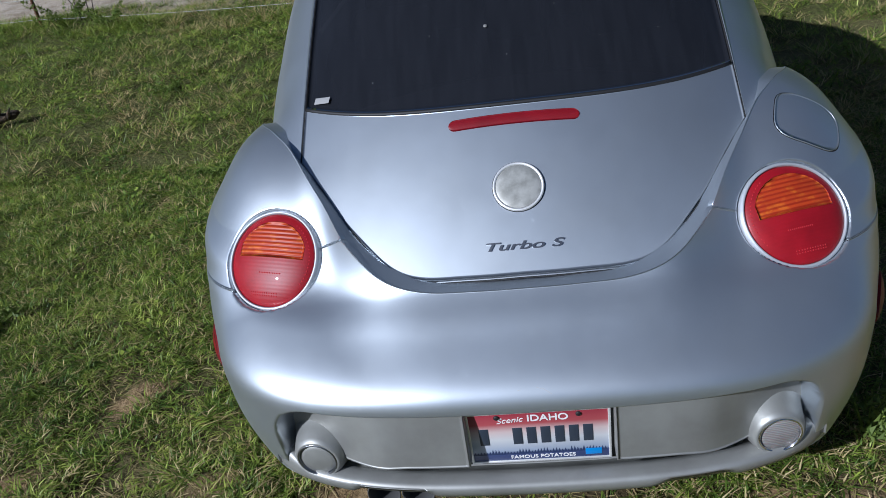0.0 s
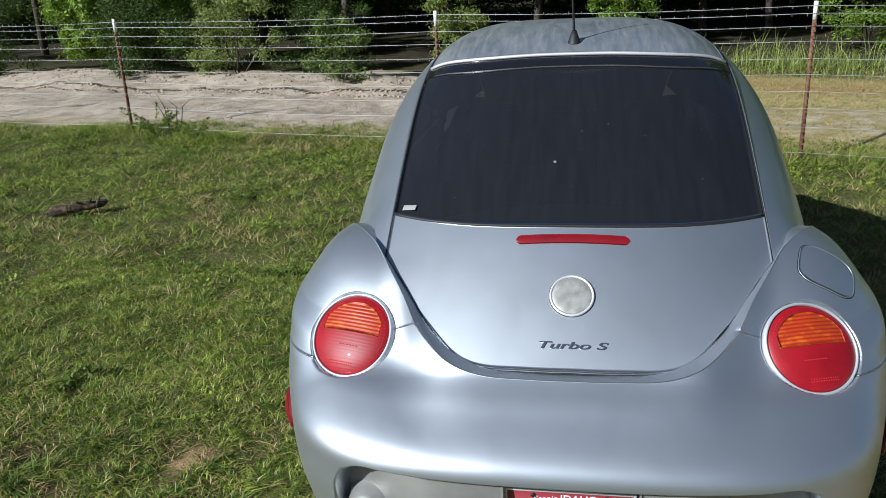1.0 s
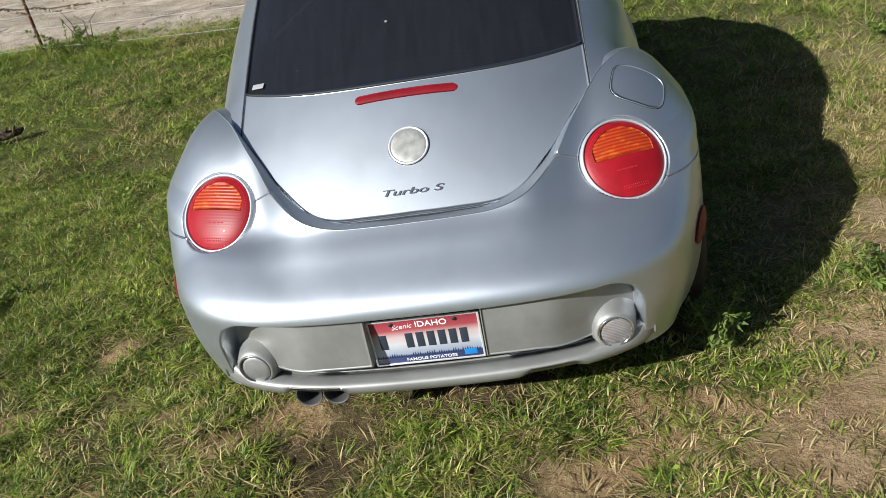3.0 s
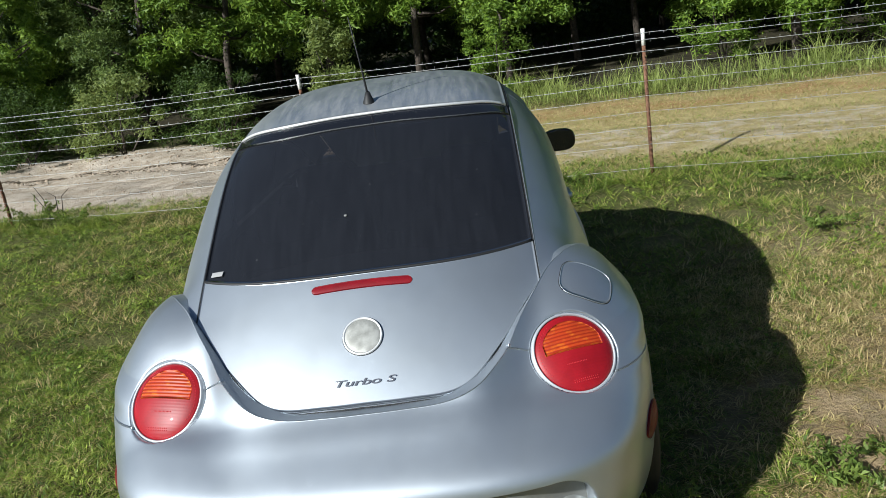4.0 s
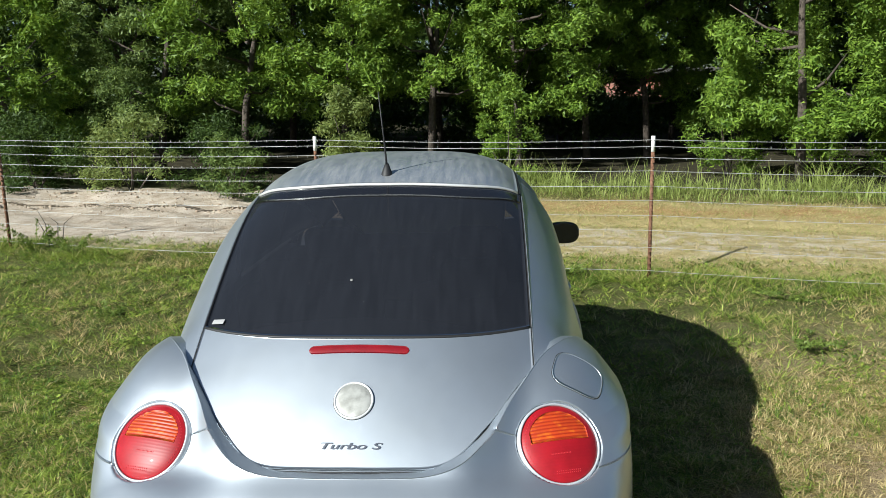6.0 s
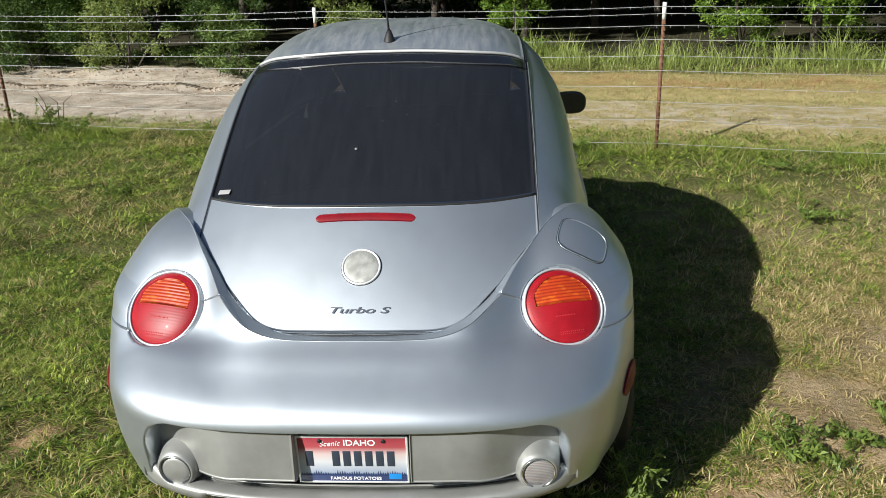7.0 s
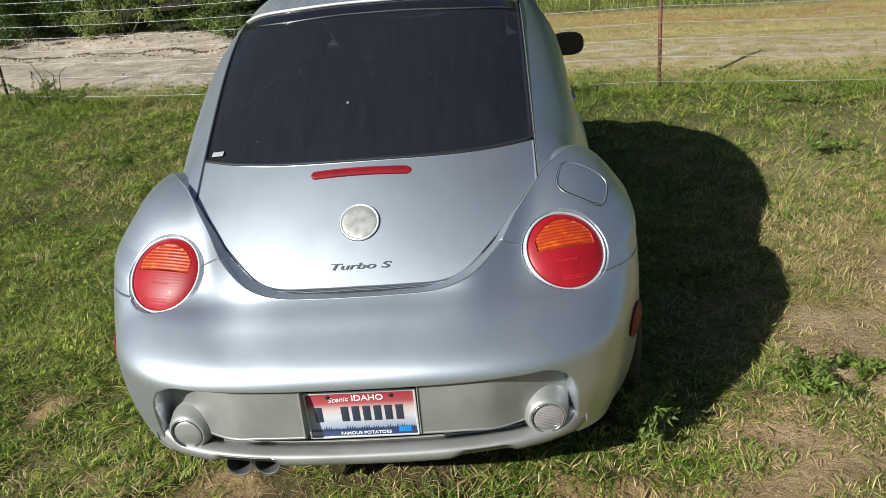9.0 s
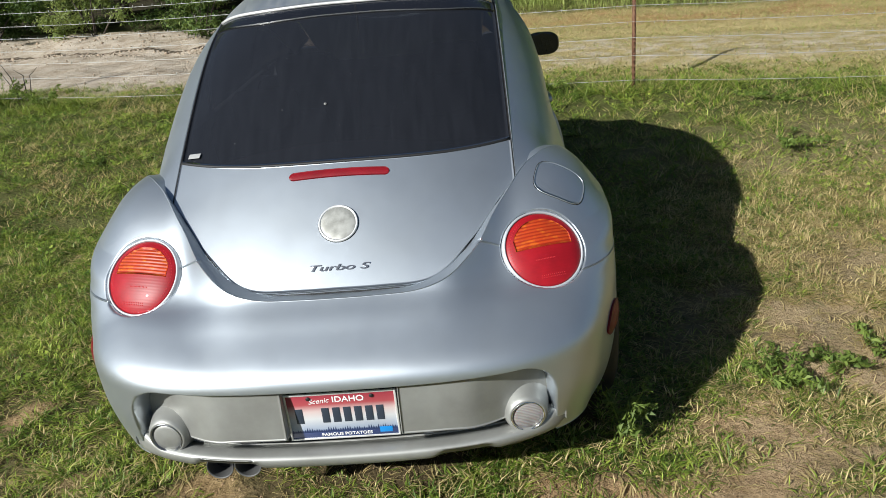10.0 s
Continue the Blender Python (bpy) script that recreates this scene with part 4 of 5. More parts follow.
    # ground under the trees: their shade is put into this near-black colour
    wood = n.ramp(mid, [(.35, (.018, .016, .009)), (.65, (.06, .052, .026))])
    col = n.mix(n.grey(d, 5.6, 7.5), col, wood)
    n.link(col, n.b.inputs["Base Color"])
    n.bump(n.mix(.5, fine, mid), 1.0, .05)
    return m


def sheet_plain(name, xs, ys, zf, material, label, category, kind):
    xx, yy = np.meshgrid(xs, ys, indexing="ij")
    idx = np.arange(xx.size).reshape(xx.shape)
    F = np.stack([idx[:-1, :-1], idx[1:, :-1], idx[1:, 1:], idx[:-1, 1:]], -1).reshape(-1, 4)
    V = np.stack([xx, yy, zf(xx, yy)], -1).reshape(-1, 3)
    return tagged(arr(name, V, F, material), label, category, "", kind)


def spaced(lo, hi, fine_lo, fine_hi, step, coarse):
    a = -np.geomspace(.2, fine_lo - lo + .2, coarse)[::-1] + fine_lo + .2
    b = np.geomspace(.2, hi - fine_hi + .2, coarse) + fine_hi - .2
    return np.unique(np.concatenate([a, np.arange(fine_lo, fine_hi, step), b]).round(4))


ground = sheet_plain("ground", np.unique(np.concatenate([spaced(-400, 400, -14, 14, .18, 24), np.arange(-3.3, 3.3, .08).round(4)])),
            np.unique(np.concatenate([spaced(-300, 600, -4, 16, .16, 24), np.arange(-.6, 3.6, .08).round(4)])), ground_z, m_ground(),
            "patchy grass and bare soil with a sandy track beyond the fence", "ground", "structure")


# ---- grass ----
def mesh_fast(name, V, F, material, label, category, kind="stuff"):
    """Many small alike faces in one mesh; F has one size of face."""
    me = bpy.data.meshes.new(name)
    V, F = np.asarray(V, np.float32), np.asarray(F, np.int32)
    k = F.shape[1]
    me.vertices.add(len(V))
    me.vertices.foreach_set("co", V.ravel())
    me.loops.add(F.size)
    me.loops.foreach_set("vertex_index", F.ravel())
    me.polygons.add(len(F))
    me.polygons.foreach_set("loop_start", np.arange(0, F.size, k, dtype=np.int32))
    me.update(calc_edges=True)
    me.materials.append(material)
    return tagged(new(name, me), label, category, "", kind)


def blades(name, x, y, length, width, lean, material, label, category, seed, bent=False, aim=None):
    """Blades of grass as one mesh: bent ones with a knee, far ones a plain spike each."""
    r = np.random.default_rng(seed)
    n = len(x)
    a = r.random(n) * 2 * math.pi
    b = a + math.pi / 2 + r.normal(0, .4, n)
    if aim is not None:
        b = aim + r.normal(0, .35, n)
        a = b - math.pi / 2 + r.normal(0, .5, n)
    z = ground_z(x, y) - .004
    base = np.stack([x, y, z], -1)
    side = np.stack([np.cos(a), np.sin(a), np.zeros(n)], -1) * width[:, None] / 2
    fall = np.stack([np.cos(b), np.sin(b), np.zeros(n)], -1)
    upv = np.array([0, 0, 1.0])
    mid = base + (upv * (.42 - .16 * np.clip(lean - .5, 0, 1.6))[:, None] + fall * (lean * .27)[:, None]) * length[:, None]
    tip = base + (upv * (1 - .45 * lean)[:, None] + fall * lean[:, None] * .9) * length[:, None]
    if not bent:
        V = np.stack([base - side, base + side, tip], 1).reshape(-1, 3)
        return mesh_fast(name, V, np.arange(3 * n).reshape(n, 3), material, label, category)
    V = np.stack([base, mid + side, mid - side, tip], 1).reshape(-1, 3)
    k = np.arange(n)[:, None] * 4
    F = np.stack([k + np.array([[0, 1, 2]]), k + np.array([[2, 1, 3]])], 1).reshape(-1, 3)
    return mesh_fast(name, V, F, material, label, category)


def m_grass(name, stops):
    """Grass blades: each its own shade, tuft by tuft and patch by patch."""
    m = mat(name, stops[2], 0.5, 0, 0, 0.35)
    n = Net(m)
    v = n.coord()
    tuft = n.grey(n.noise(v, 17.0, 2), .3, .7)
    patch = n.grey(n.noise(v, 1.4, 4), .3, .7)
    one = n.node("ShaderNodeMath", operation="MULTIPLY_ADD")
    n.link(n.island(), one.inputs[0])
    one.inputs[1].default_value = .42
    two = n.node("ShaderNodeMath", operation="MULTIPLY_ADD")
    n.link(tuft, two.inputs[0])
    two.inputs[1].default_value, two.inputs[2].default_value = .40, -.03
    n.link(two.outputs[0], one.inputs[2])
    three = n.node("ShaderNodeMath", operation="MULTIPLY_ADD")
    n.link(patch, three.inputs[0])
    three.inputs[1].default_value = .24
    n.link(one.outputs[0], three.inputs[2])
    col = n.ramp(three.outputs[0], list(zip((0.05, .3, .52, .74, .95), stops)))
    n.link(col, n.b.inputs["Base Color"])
    tr = n.t.nodes.new("ShaderNodeBsdfTranslucent")
    n.link(n.mix(.5, col, (.40, .46, .06)), tr.inputs[0])
    mx = n.node("ShaderNodeMixShader")
    mx.inputs[0].default_value = .2
    n.link(n.b.outputs[0], mx.inputs[1])
    n.link(tr.outputs[0], mx.inputs[2])
    n.link(mx.outputs[0], n.t.nodes["Material Output"].inputs[0])
    return m


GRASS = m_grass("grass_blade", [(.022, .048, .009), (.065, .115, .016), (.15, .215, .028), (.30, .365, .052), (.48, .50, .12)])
DRYGRASS = m_leaf("dry_grass_blade", (.27, .21, .085), (.66, .55, .29), .3)
TALLGRASS = m_leaf("tall_grass_blade", (.12, .17, .03), (.44, .50, .16), .35)
r = np.random.default_rng(11)


def scatter(n, x0, x1, y0, y1):
    return r.uniform(x0, x1, n), r.uniform(y0, y1, n)


# bare spots of trodden soil: place and radius
BARE = [(.60, .05, .17), (.85, .0, .18), (1.02, -.15, .26), (-1.07, -.18, .17), (.43, -.2, .15), (1.30, .33, .24), (1.55, .62, .12), (1.66, .85, .16), (1.62, 1.08, .17), 
        (-.96, .27, .12), (-1.37, .71, .11), (-.52, .17, .13), (1.2, .08, .22), (-1.9, 2.3, .14), (2.1, 1.6, .2), (-.8, -.3, .12), (.72, -.12, .16), (1.45, .2, .2), (1.75, .5, .15), (-1.6, .3, .1), (-.75, .05, .1), (2.0, 1.1, .16), (1.95, .75, .12)]


def bareness(x, y):
    wob = .5 + 1.1 * value_noise(x, y, .13, 71)
    out = np.zeros_like(x)
    for bx, by, br in BARE:
        out = np.maximum(out, np.clip(1.3 - np.hypot(x - bx, (y - by) * 1.25) / (br * .95 * wob), 0, 1))
    return out


g_co = np.zeros(len(ground.data.vertices) * 3, np.float32)
ground.data.vertices.foreach_get("co", g_co)
g_co = g_co.reshape(-1, 3).astype(float)
ground.data.attributes.new("bare", "FLOAT", "POINT").data.foreach_set("value", bareness(g_co[:, 0], g_co[:, 1]).astype(np.float32))


def thick(x, y):
    """How thick the grass stands, 0 to 1: thin on the bare patches behind the car."""
    f = .30 * value_noise(x, y, .45, 1) + .46 * value_noise(x, y, .13, 2) + .24 * value_noise(x, y, 1.1, 3)
    far = np.clip((y - .5) / 1.5, 0, 1)
    dry = 1 / (1 + np.exp(-(x - 1.0) / .3)) * np.exp(-((y - .6) / 1.4) ** 2)
    return np.clip((f - .44 + .14 * far - .07 * dry) * 4.0 + .78 - 1.15 * bareness(x, y), 0.06, 1)


def dryness(x, y):
    """Straw-dry, thin ground to the right of the car."""
    return 1 / (1 + np.exp(-(x - 1.45) / .25)) * np.exp(-((y - 1.2) / 2.0) ** 2)


def clear(x, y):
    """Away from the car's underside and short of the fence's far side."""
    return ~((np.abs(x) < .78) & (y > .35) & (y < 3.7)) & (r.random(len(x)) < np.clip((1.1 - past_fence(x, y)) / .5, 0, 1))


def near_by(x, y):
    return (np.abs(x) < 3.2) & (y > -.6) & (y < 2.8)


def tufted(n, area, per, radius, lo, hi, wide, names, seed, keep_by, lean_most=1.5):
    """Tufts of blades that splay outwards from many roots, green and dry ones as one mesh each."""
    tx, ty = scatter(n, *area)
    keep = keep_by(tx, ty) & clear(tx, ty)
    tx, ty = tx[keep], ty[keep]
    k = len(tx)
    grow = np.repeat((.55 + .5 * value_noise(tx, ty, .3, 5) + .5 * value_noise(tx, ty, .09, 6)) * r.uniform(.7, 1.25, k), per)
    a = r.random(k * per) * 2 * math.pi
    out = np.sqrt(r.random(k * per))
    x, y = np.repeat(tx, per) + np.cos(a) * out * radius, np.repeat(ty, per) + np.sin(a) * out * radius
    # the whole tuft lies over to one side
    lie = np.repeat(r.random(k) * 2 * math.pi, per)
    a = np.where(r.random(k * per) < .45, lie, a)
    L = r.uniform(lo, hi, k * per) * grow
    lean = .35 + (lean_most - .35) * np.clip(out * .7 + r.normal(.15, .25, k * per), 0, 1)
    dead = np.repeat(r.random(k) < .05 + .75 * dryness(tx, ty) + .5 * np.clip(.75 - thick(tx, ty), 0, 1) + .3 * np.clip(.6 - ty, 0, .7), per) | (r.random(k * per) < .12)
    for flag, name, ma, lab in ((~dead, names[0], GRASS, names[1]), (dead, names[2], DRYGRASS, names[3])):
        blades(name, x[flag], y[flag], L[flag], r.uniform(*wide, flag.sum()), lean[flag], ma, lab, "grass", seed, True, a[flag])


# near lawn: a low mat of small tufts, with larger ones standing out of it
tufted(56000, (-3.2, 3.2, -.6, 2.8), 7, .028, .022, .056, (.0030, .0058), ("lawn_grass", "short uneven green grass", "dry_grass", "dry straw among the grass"), 21,
       lambda x, y: r.random(len(x)) < thick(x, y), 2.0)
tufted(3000, (-3.2, 3.2, -.6, 2.8), 22, .04, .04, .08, (.003, .0058), ("grass_tufts", "larger tufts of green grass", "straw_tufts", "larger tufts with dry blades"), 26,
       lambda x, y: r.random(len(x)) < (thick(x, y) - .25) * 1.1 * (value_noise(x, y, .24, 63) > .38), 1.9)
# thatch lying on the soil
x, y = scatter(120000, -3.6, 4.6, -.9, 4.2)
keep = (r.random(len(x)) < (.35 + .6 * value_noise(x, y, .4, 15) + .5 * dryness(x, y)) * (1 - .75 * bareness(x, y))) & clear(x, y)
x, y = x[keep], y[keep]
blades("thatch", x, y, r.uniform(.02, .075, len(x)), r.uniform(.0015, .0038, len(x)), r.uniform(1.7, 2.1, len(x)), DRYGRASS, "dead straw lying on the soil", "grass", 24)
# crumbs of soil on the bare patches
x, y = scatter(70000, -3.2, 3.6, -.6, 2.4)
keep = (r.random(len(x)) < .15 + bareness(x, y)) & clear(x, y)
x, y = x[keep], y[keep]
n = len(x)
s = r.uniform(.0015, .006, n) * (.5 + value_noise(x, y, .1, 55))
base = np.array([[1, 0, -.3], [-.5, .87, -.3], [-.5, -.87, -.3], [0, 0, .9]], float)
V = base[None] * r.uniform(.5, 1.4, (n, 4, 3)) * s[:, None, None] + np.stack([x, y, ground_z(x, y)], -1)[:, None]
F = np.array([[0, 1, 3], [1, 2, 3], [2, 0, 3]])
CRUMB = mat("soil_crumb", (.2, .13, .08), .95, spec=.2)
nc = Net(CRUMB)
nc.link(nc.ramp(nc.island(), [(0, (.13, .085, .045)), (.6, (.28, .19, .11)), (1, (.40, .29, .18))]), nc.b.inputs["Base Color"])
mesh_fast("soil_crumbs", V.reshape(-1, 3), (np.arange(n)[:, None, None] * 4 + F[None]).reshape(-1, 3), CRUMB, "crumbs of brown soil between the grass", "soil")
# farther lawn, coarser, in clumps
per = 11
tx, ty = scatter(43000, -9.5, 8.0, -2.2, 7.9)
keep = ~near_by(tx, ty) & clear(tx, ty) & (r.random(len(tx)) < (.3 + .7 * thick(tx, ty)))
tx, ty = tx[keep], ty[keep]
k = len(tx)
tall = 1 + 1.3 * np.exp(-((past_fence(tx, ty) + .1) / .35) ** 2) * (.4 + value_noise(tx, ty, .6, 6))
grow = np.repeat((.45 + .6 * value_noise(tx, ty, .35, 5) + .55 * value_noise(tx, ty, .12, 6)) * r.uniform(.7, 1.3, k) * tall, per)
a = r.random(k * per) * 2 * math.pi
out = np.sqrt(r.random(k * per))
x, y = np.repeat(tx, per) + np.cos(a) * out * .05, np.repeat(ty, per) + np.sin(a) * out * .05
L = r.uniform(.035, .095, k * per) * grow
dead = np.repeat(r.random(k) < .03 + .7 * dryness(tx, ty) + .3 * np.clip(value_noise(tx, ty, 1.1, 17) - .45, 0, 1) * 2, per) | (r.random(k * per) < .06)
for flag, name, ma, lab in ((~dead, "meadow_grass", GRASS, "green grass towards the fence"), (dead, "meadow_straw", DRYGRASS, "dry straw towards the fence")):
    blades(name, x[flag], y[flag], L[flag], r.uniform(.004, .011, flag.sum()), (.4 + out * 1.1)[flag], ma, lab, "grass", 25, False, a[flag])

# small round-leaved weeds creeping through the lawn
x, y = scatter(150000, -8.5, 6.5, -.6, 7.3)
keep = clear(x, y) & (r.random(len(x)) < np.clip(.25 + (y - .8) * .35, .2, 1) * (1 - .8 * dryness(x, y)) * (thick(x, y) > .75)) & (value_noise(x, y, .5, 41) * .6 + value_noise(x, y, .16, 42) * .4 > .60)
x, y = x[keep], y[keep]
n = len(x)
a, t = r.random(n) * 6.28, r.uniform(.1, .9, n)
size = r.uniform(.006, .016, n) * np.clip(1 + (y - 1) * .05, .9, 1.15)
u = np.stack([np.cos(a), np.sin(a), r.normal(0, .35, n)], -1) * size[:, None]
w = np.stack([-np.sin(a), np.cos(a), r.normal(0, .35, n)], -1) * size[:, None] * .6
c0 = np.stack([x, y, ground_z(x, y) + r.uniform(.008, .045, n)], -1)
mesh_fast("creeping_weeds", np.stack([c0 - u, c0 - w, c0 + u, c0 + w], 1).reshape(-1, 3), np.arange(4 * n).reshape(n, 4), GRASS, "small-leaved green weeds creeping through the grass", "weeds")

# verge beyond the fence: straw on the right, tall green grass behind it
x, y = scatter(170000, -1.5, 12, 4.6, 13)
d = past_fence(x, y)
keep = (d > .3) & (d < 7.0) & (r.random(len(x)) < np.clip((x + .5) / 2, 0, 1) * np.where((d > 1.2) & (d < 2.9), .35, 1) * (.4 + value_noise(x, y, .8, 8)))
x, y = x[keep], y[keep]
green = r.random(len(x)) < .35
for flag, name, ma, lab in ((~green, "verge_straw", DRYGRASS, "dry straw-coloured verge grass"), (green, "verge_grass", TALLGRASS, "thin green grass in the dry verge")):
    blades(name, x[flag], y[flag], r.uniform(.03, .10, flag.sum()), r.uniform(.005, .010, flag.sum()), r.uniform(.7, 1.9, flag.sum()), ma, lab, "grass", 22)
x, y = scatter(40000, -.5, 14, 8, 14.5)
d = past_fence(x, y)
keep = (d > 5.7) & (d < 8.0) & (r.random(len(x)) < .4 + value_noise(x, y, .9, 9) * .8)
x, y = x[keep], y[keep]
blades("tall_grass", x, y, r.uniform(.15, .6, len(x)) * (.2 + 1.7 * value_noise(x, y, .45, 19) ** 1.4), r.uniform(.007, .016, len(x)), r.uniform(.2, 1.6, len(x)), TALLGRASS, "tall green grass along the wood's edge", "grass", 23, True)


# clods of earth along the berm and in the wheel track
x, y = scatter(4500, -14, 0, 6, 16)
d = past_fence(x, y)
keep = (d > 1.0) & (d < 6.2) & (r.random(len(x)) < np.exp(-((d - 4.6) / .8) ** 2) + .12)
x, y = x[keep], y[keep]
# added row of larger clods whose cast shadows stand for tread marks
row = np.arange(70)
x, y = np.concatenate([x, -13 + row * .2]), np.concatenate([y, 5.46 + (3.5 - (-13 + row * .2 - 1.944) * .244) / .97])
n = len(x)
s = np.concatenate([r.uniform(.006, .026, n - 70) * (1 + 1.5 * np.exp(-((d[keep] - 4.7) / .5) ** 2) * r.random(n - 70)), r.uniform(.025, .042, 70)])
base = np.array([[1, 0, 0], [0, 1, 0], [-1, 0, 0], [0, -1, 0], [0, 0, .8], [0, 0, -.8]], float)
V = (base[None] * r.uniform(.6, 1.3, (n, 6, 3))) * s[:, None, None] + np.stack([x, y, ground_z(x, y)], -1)[:, None]
F = np.array([[0, 1, 4], [1, 2, 4], [2, 3, 4], [3, 0, 4], [1, 0, 5], [2, 1, 5], [3, 2, 5], [0, 3, 5]])
mesh_fast("clods", V.reshape(-1, 3), (np.arange(n)[:, None, None] * 6 + F[None]).reshape(-1, 3), mat("dry_earth", (.33, .26, .19), .95, spec=.2), "pale clods of dry earth on the sandy track", "earth")

# ribs that a tractor's tyre left along the track
bm = bmesh.new()
rng = random.Random(91)
for k in range(150):
    x = -13.5 + k * .085 + rng.uniform(-.01, .01)
    for off, turn in ((3.28, .5), (3.58, -.5)):
        yr = 5.46 + (off - (x - 1.944) * .244) / .97
        g = bmesh.ops.create_cube(bm, size=1)["verts"]
        bmesh.ops.scale(bm, vec=(.035, .11, .02 + rng.uniform(-.006, .006)), verts=g)
        for q in g:
            q.co.x *= 1 - .9 * max(q.co.z, 0) * 20
            q.co += Vector((rng.uniform(-.008, .008), rng.uniform(-.015, .015), rng.uniform(-.004, .004)))
        bmesh.ops.rotate(bm, verts=g, cent=(0, 0, 0), matrix=Matrix.Rotation(turn, 3, "Z"))
        bmesh.ops.translate(bm, verts=g, vec=(x, yr, float(ground_z(x, yr)) + .008))
# all ribs share one plain earth tone
tagged(part("tyre_track", bm, mat("rib_earth", (.36, .30, .23), .95, spec=.2), None, "", False), "ribbed tyre print pressed into the sandy track", "tyre print", "", "stuff")


# ---- fence ----
def post_at(k):
    return FENCE_A + FENCE_D * k


fence = thing("wire_fence", "barbed wire fence on rusty steel posts with white tops", "fence")
steps = [-10.2, -6.8, -3.4, 0.0, 3.36, 7.47, 11.0, 14.5]
for k in steps:
    p = post_at(k)
    lean = .02 * math.sin(k * 3)
    post = tube("post", [(p.x, p.y, -.1), (p.x + lean * .6, p.y, .6), (p.x + lean, p.y, 1.20)], .018, RUST, fence, "rusty steel post", 6)
    tube("post_top", [(p.x + lean, p.y, 1.20), (p.x + lean * 1.1, p.y, 1.345)], .019, WHITEPAINT, fence, "white painted post top", 6)
    for q in np.arange(.12, 1.2, .055):
        box("stud", (.018, .03, .012), RUST, fence, "", (p.x + lean * q, p.y - .02, q), 0)
for h in (1.31, 1.25, 1.15, 1.03, .89, .76, .62, .48, .32, .10):
    pts = []
    for i in range(len(steps) - 1):
        for f in np.linspace(0, 1, 9)[:-1]:
            p = post_at(steps[i] + (steps[i + 1] - steps[i]) * f)
            pts.append((p.x, p.y - .022, h - .025 * math.sin(f * math.pi)))
    tube("wire", pts, .0021, STEEL, fence, "", 5)
    bm = bmesh.new()
    for i in range(0, 210):
        p = post_at(-10 + i * .117)
        if h > .12:
            for a in (0.6, -0.6):
                g = bmesh.ops.create_cube(bm, size=1)["verts"]
                bmesh.ops.scale(bm, vec=(.002, .002, .024), verts=g)
                bmesh.ops.rotate(bm, verts=g, cent=(0, 0, 0), matrix=Matrix.Rotation(a, 3, "X"))
                bmesh.ops.translate(bm, verts=g, vec=(p.x, p.y - .022, h - .012))
    if h > .12:
        tagged(part("barbed_strand", bm, STEEL, fence, "", False), kind="stuff")
    else:
        bm.free()


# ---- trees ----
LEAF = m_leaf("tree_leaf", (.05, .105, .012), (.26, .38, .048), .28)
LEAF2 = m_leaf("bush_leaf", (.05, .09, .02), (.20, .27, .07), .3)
# darker copy of the tree leaf: the wood's shade is in its colour
SHADELEAF = m_leaf("shade_toned_leaf", (.025, .05, .010), (.08, .13, .025), .3)


def leaves(centres, radii, per, size, seed):
    """Leaves gathered over the outsides of many clumps."""
    q = np.random.default_rng(seed)
    n = len(centres) * per
    c = np.repeat(centres, per, 0)
    rad = np.repeat(radii, per)[:, None]
    d = q.normal(size=(n, 3))
    d /= np.linalg.norm(d, axis=1, keepdims=True)
    p = c + d * rad * (q.random((n, 1)) ** .6) * q.uniform(.7, 1.25, (n, 1)) * np.array([1, 1, .75])
    nrm = d * .6 + q.normal(size=(n, 3)) * .6 + np.array([0, 0, .5])
    nrm /= np.linalg.norm(nrm, axis=1, keepdims=True)
    t = np.cross(nrm, q.normal(size=(n, 3)))
    t /= np.linalg.norm(t, axis=1, keepdims=True)
    b = np.cross(nrm, t)
    L = size * q.uniform(.6, 1.4, (n, 1))
    w = L * .38
    V = np.stack([p - t * L / 2, p + b * w * .62 + t * L * .1, p + t * L * .5 - b * w * .3], 1).reshape(-1, 3)
    return V, np.arange(n * 3).reshape(n, 3)


def add_crown(tree, centres, radii, per, size, material, seed):
    V, F = leaves(np.array(centres), np.array(radii), per, size, seed)
    ob = mesh_fast("crown", V, F, material, "", "")
    ob.parent = tree
    return ob


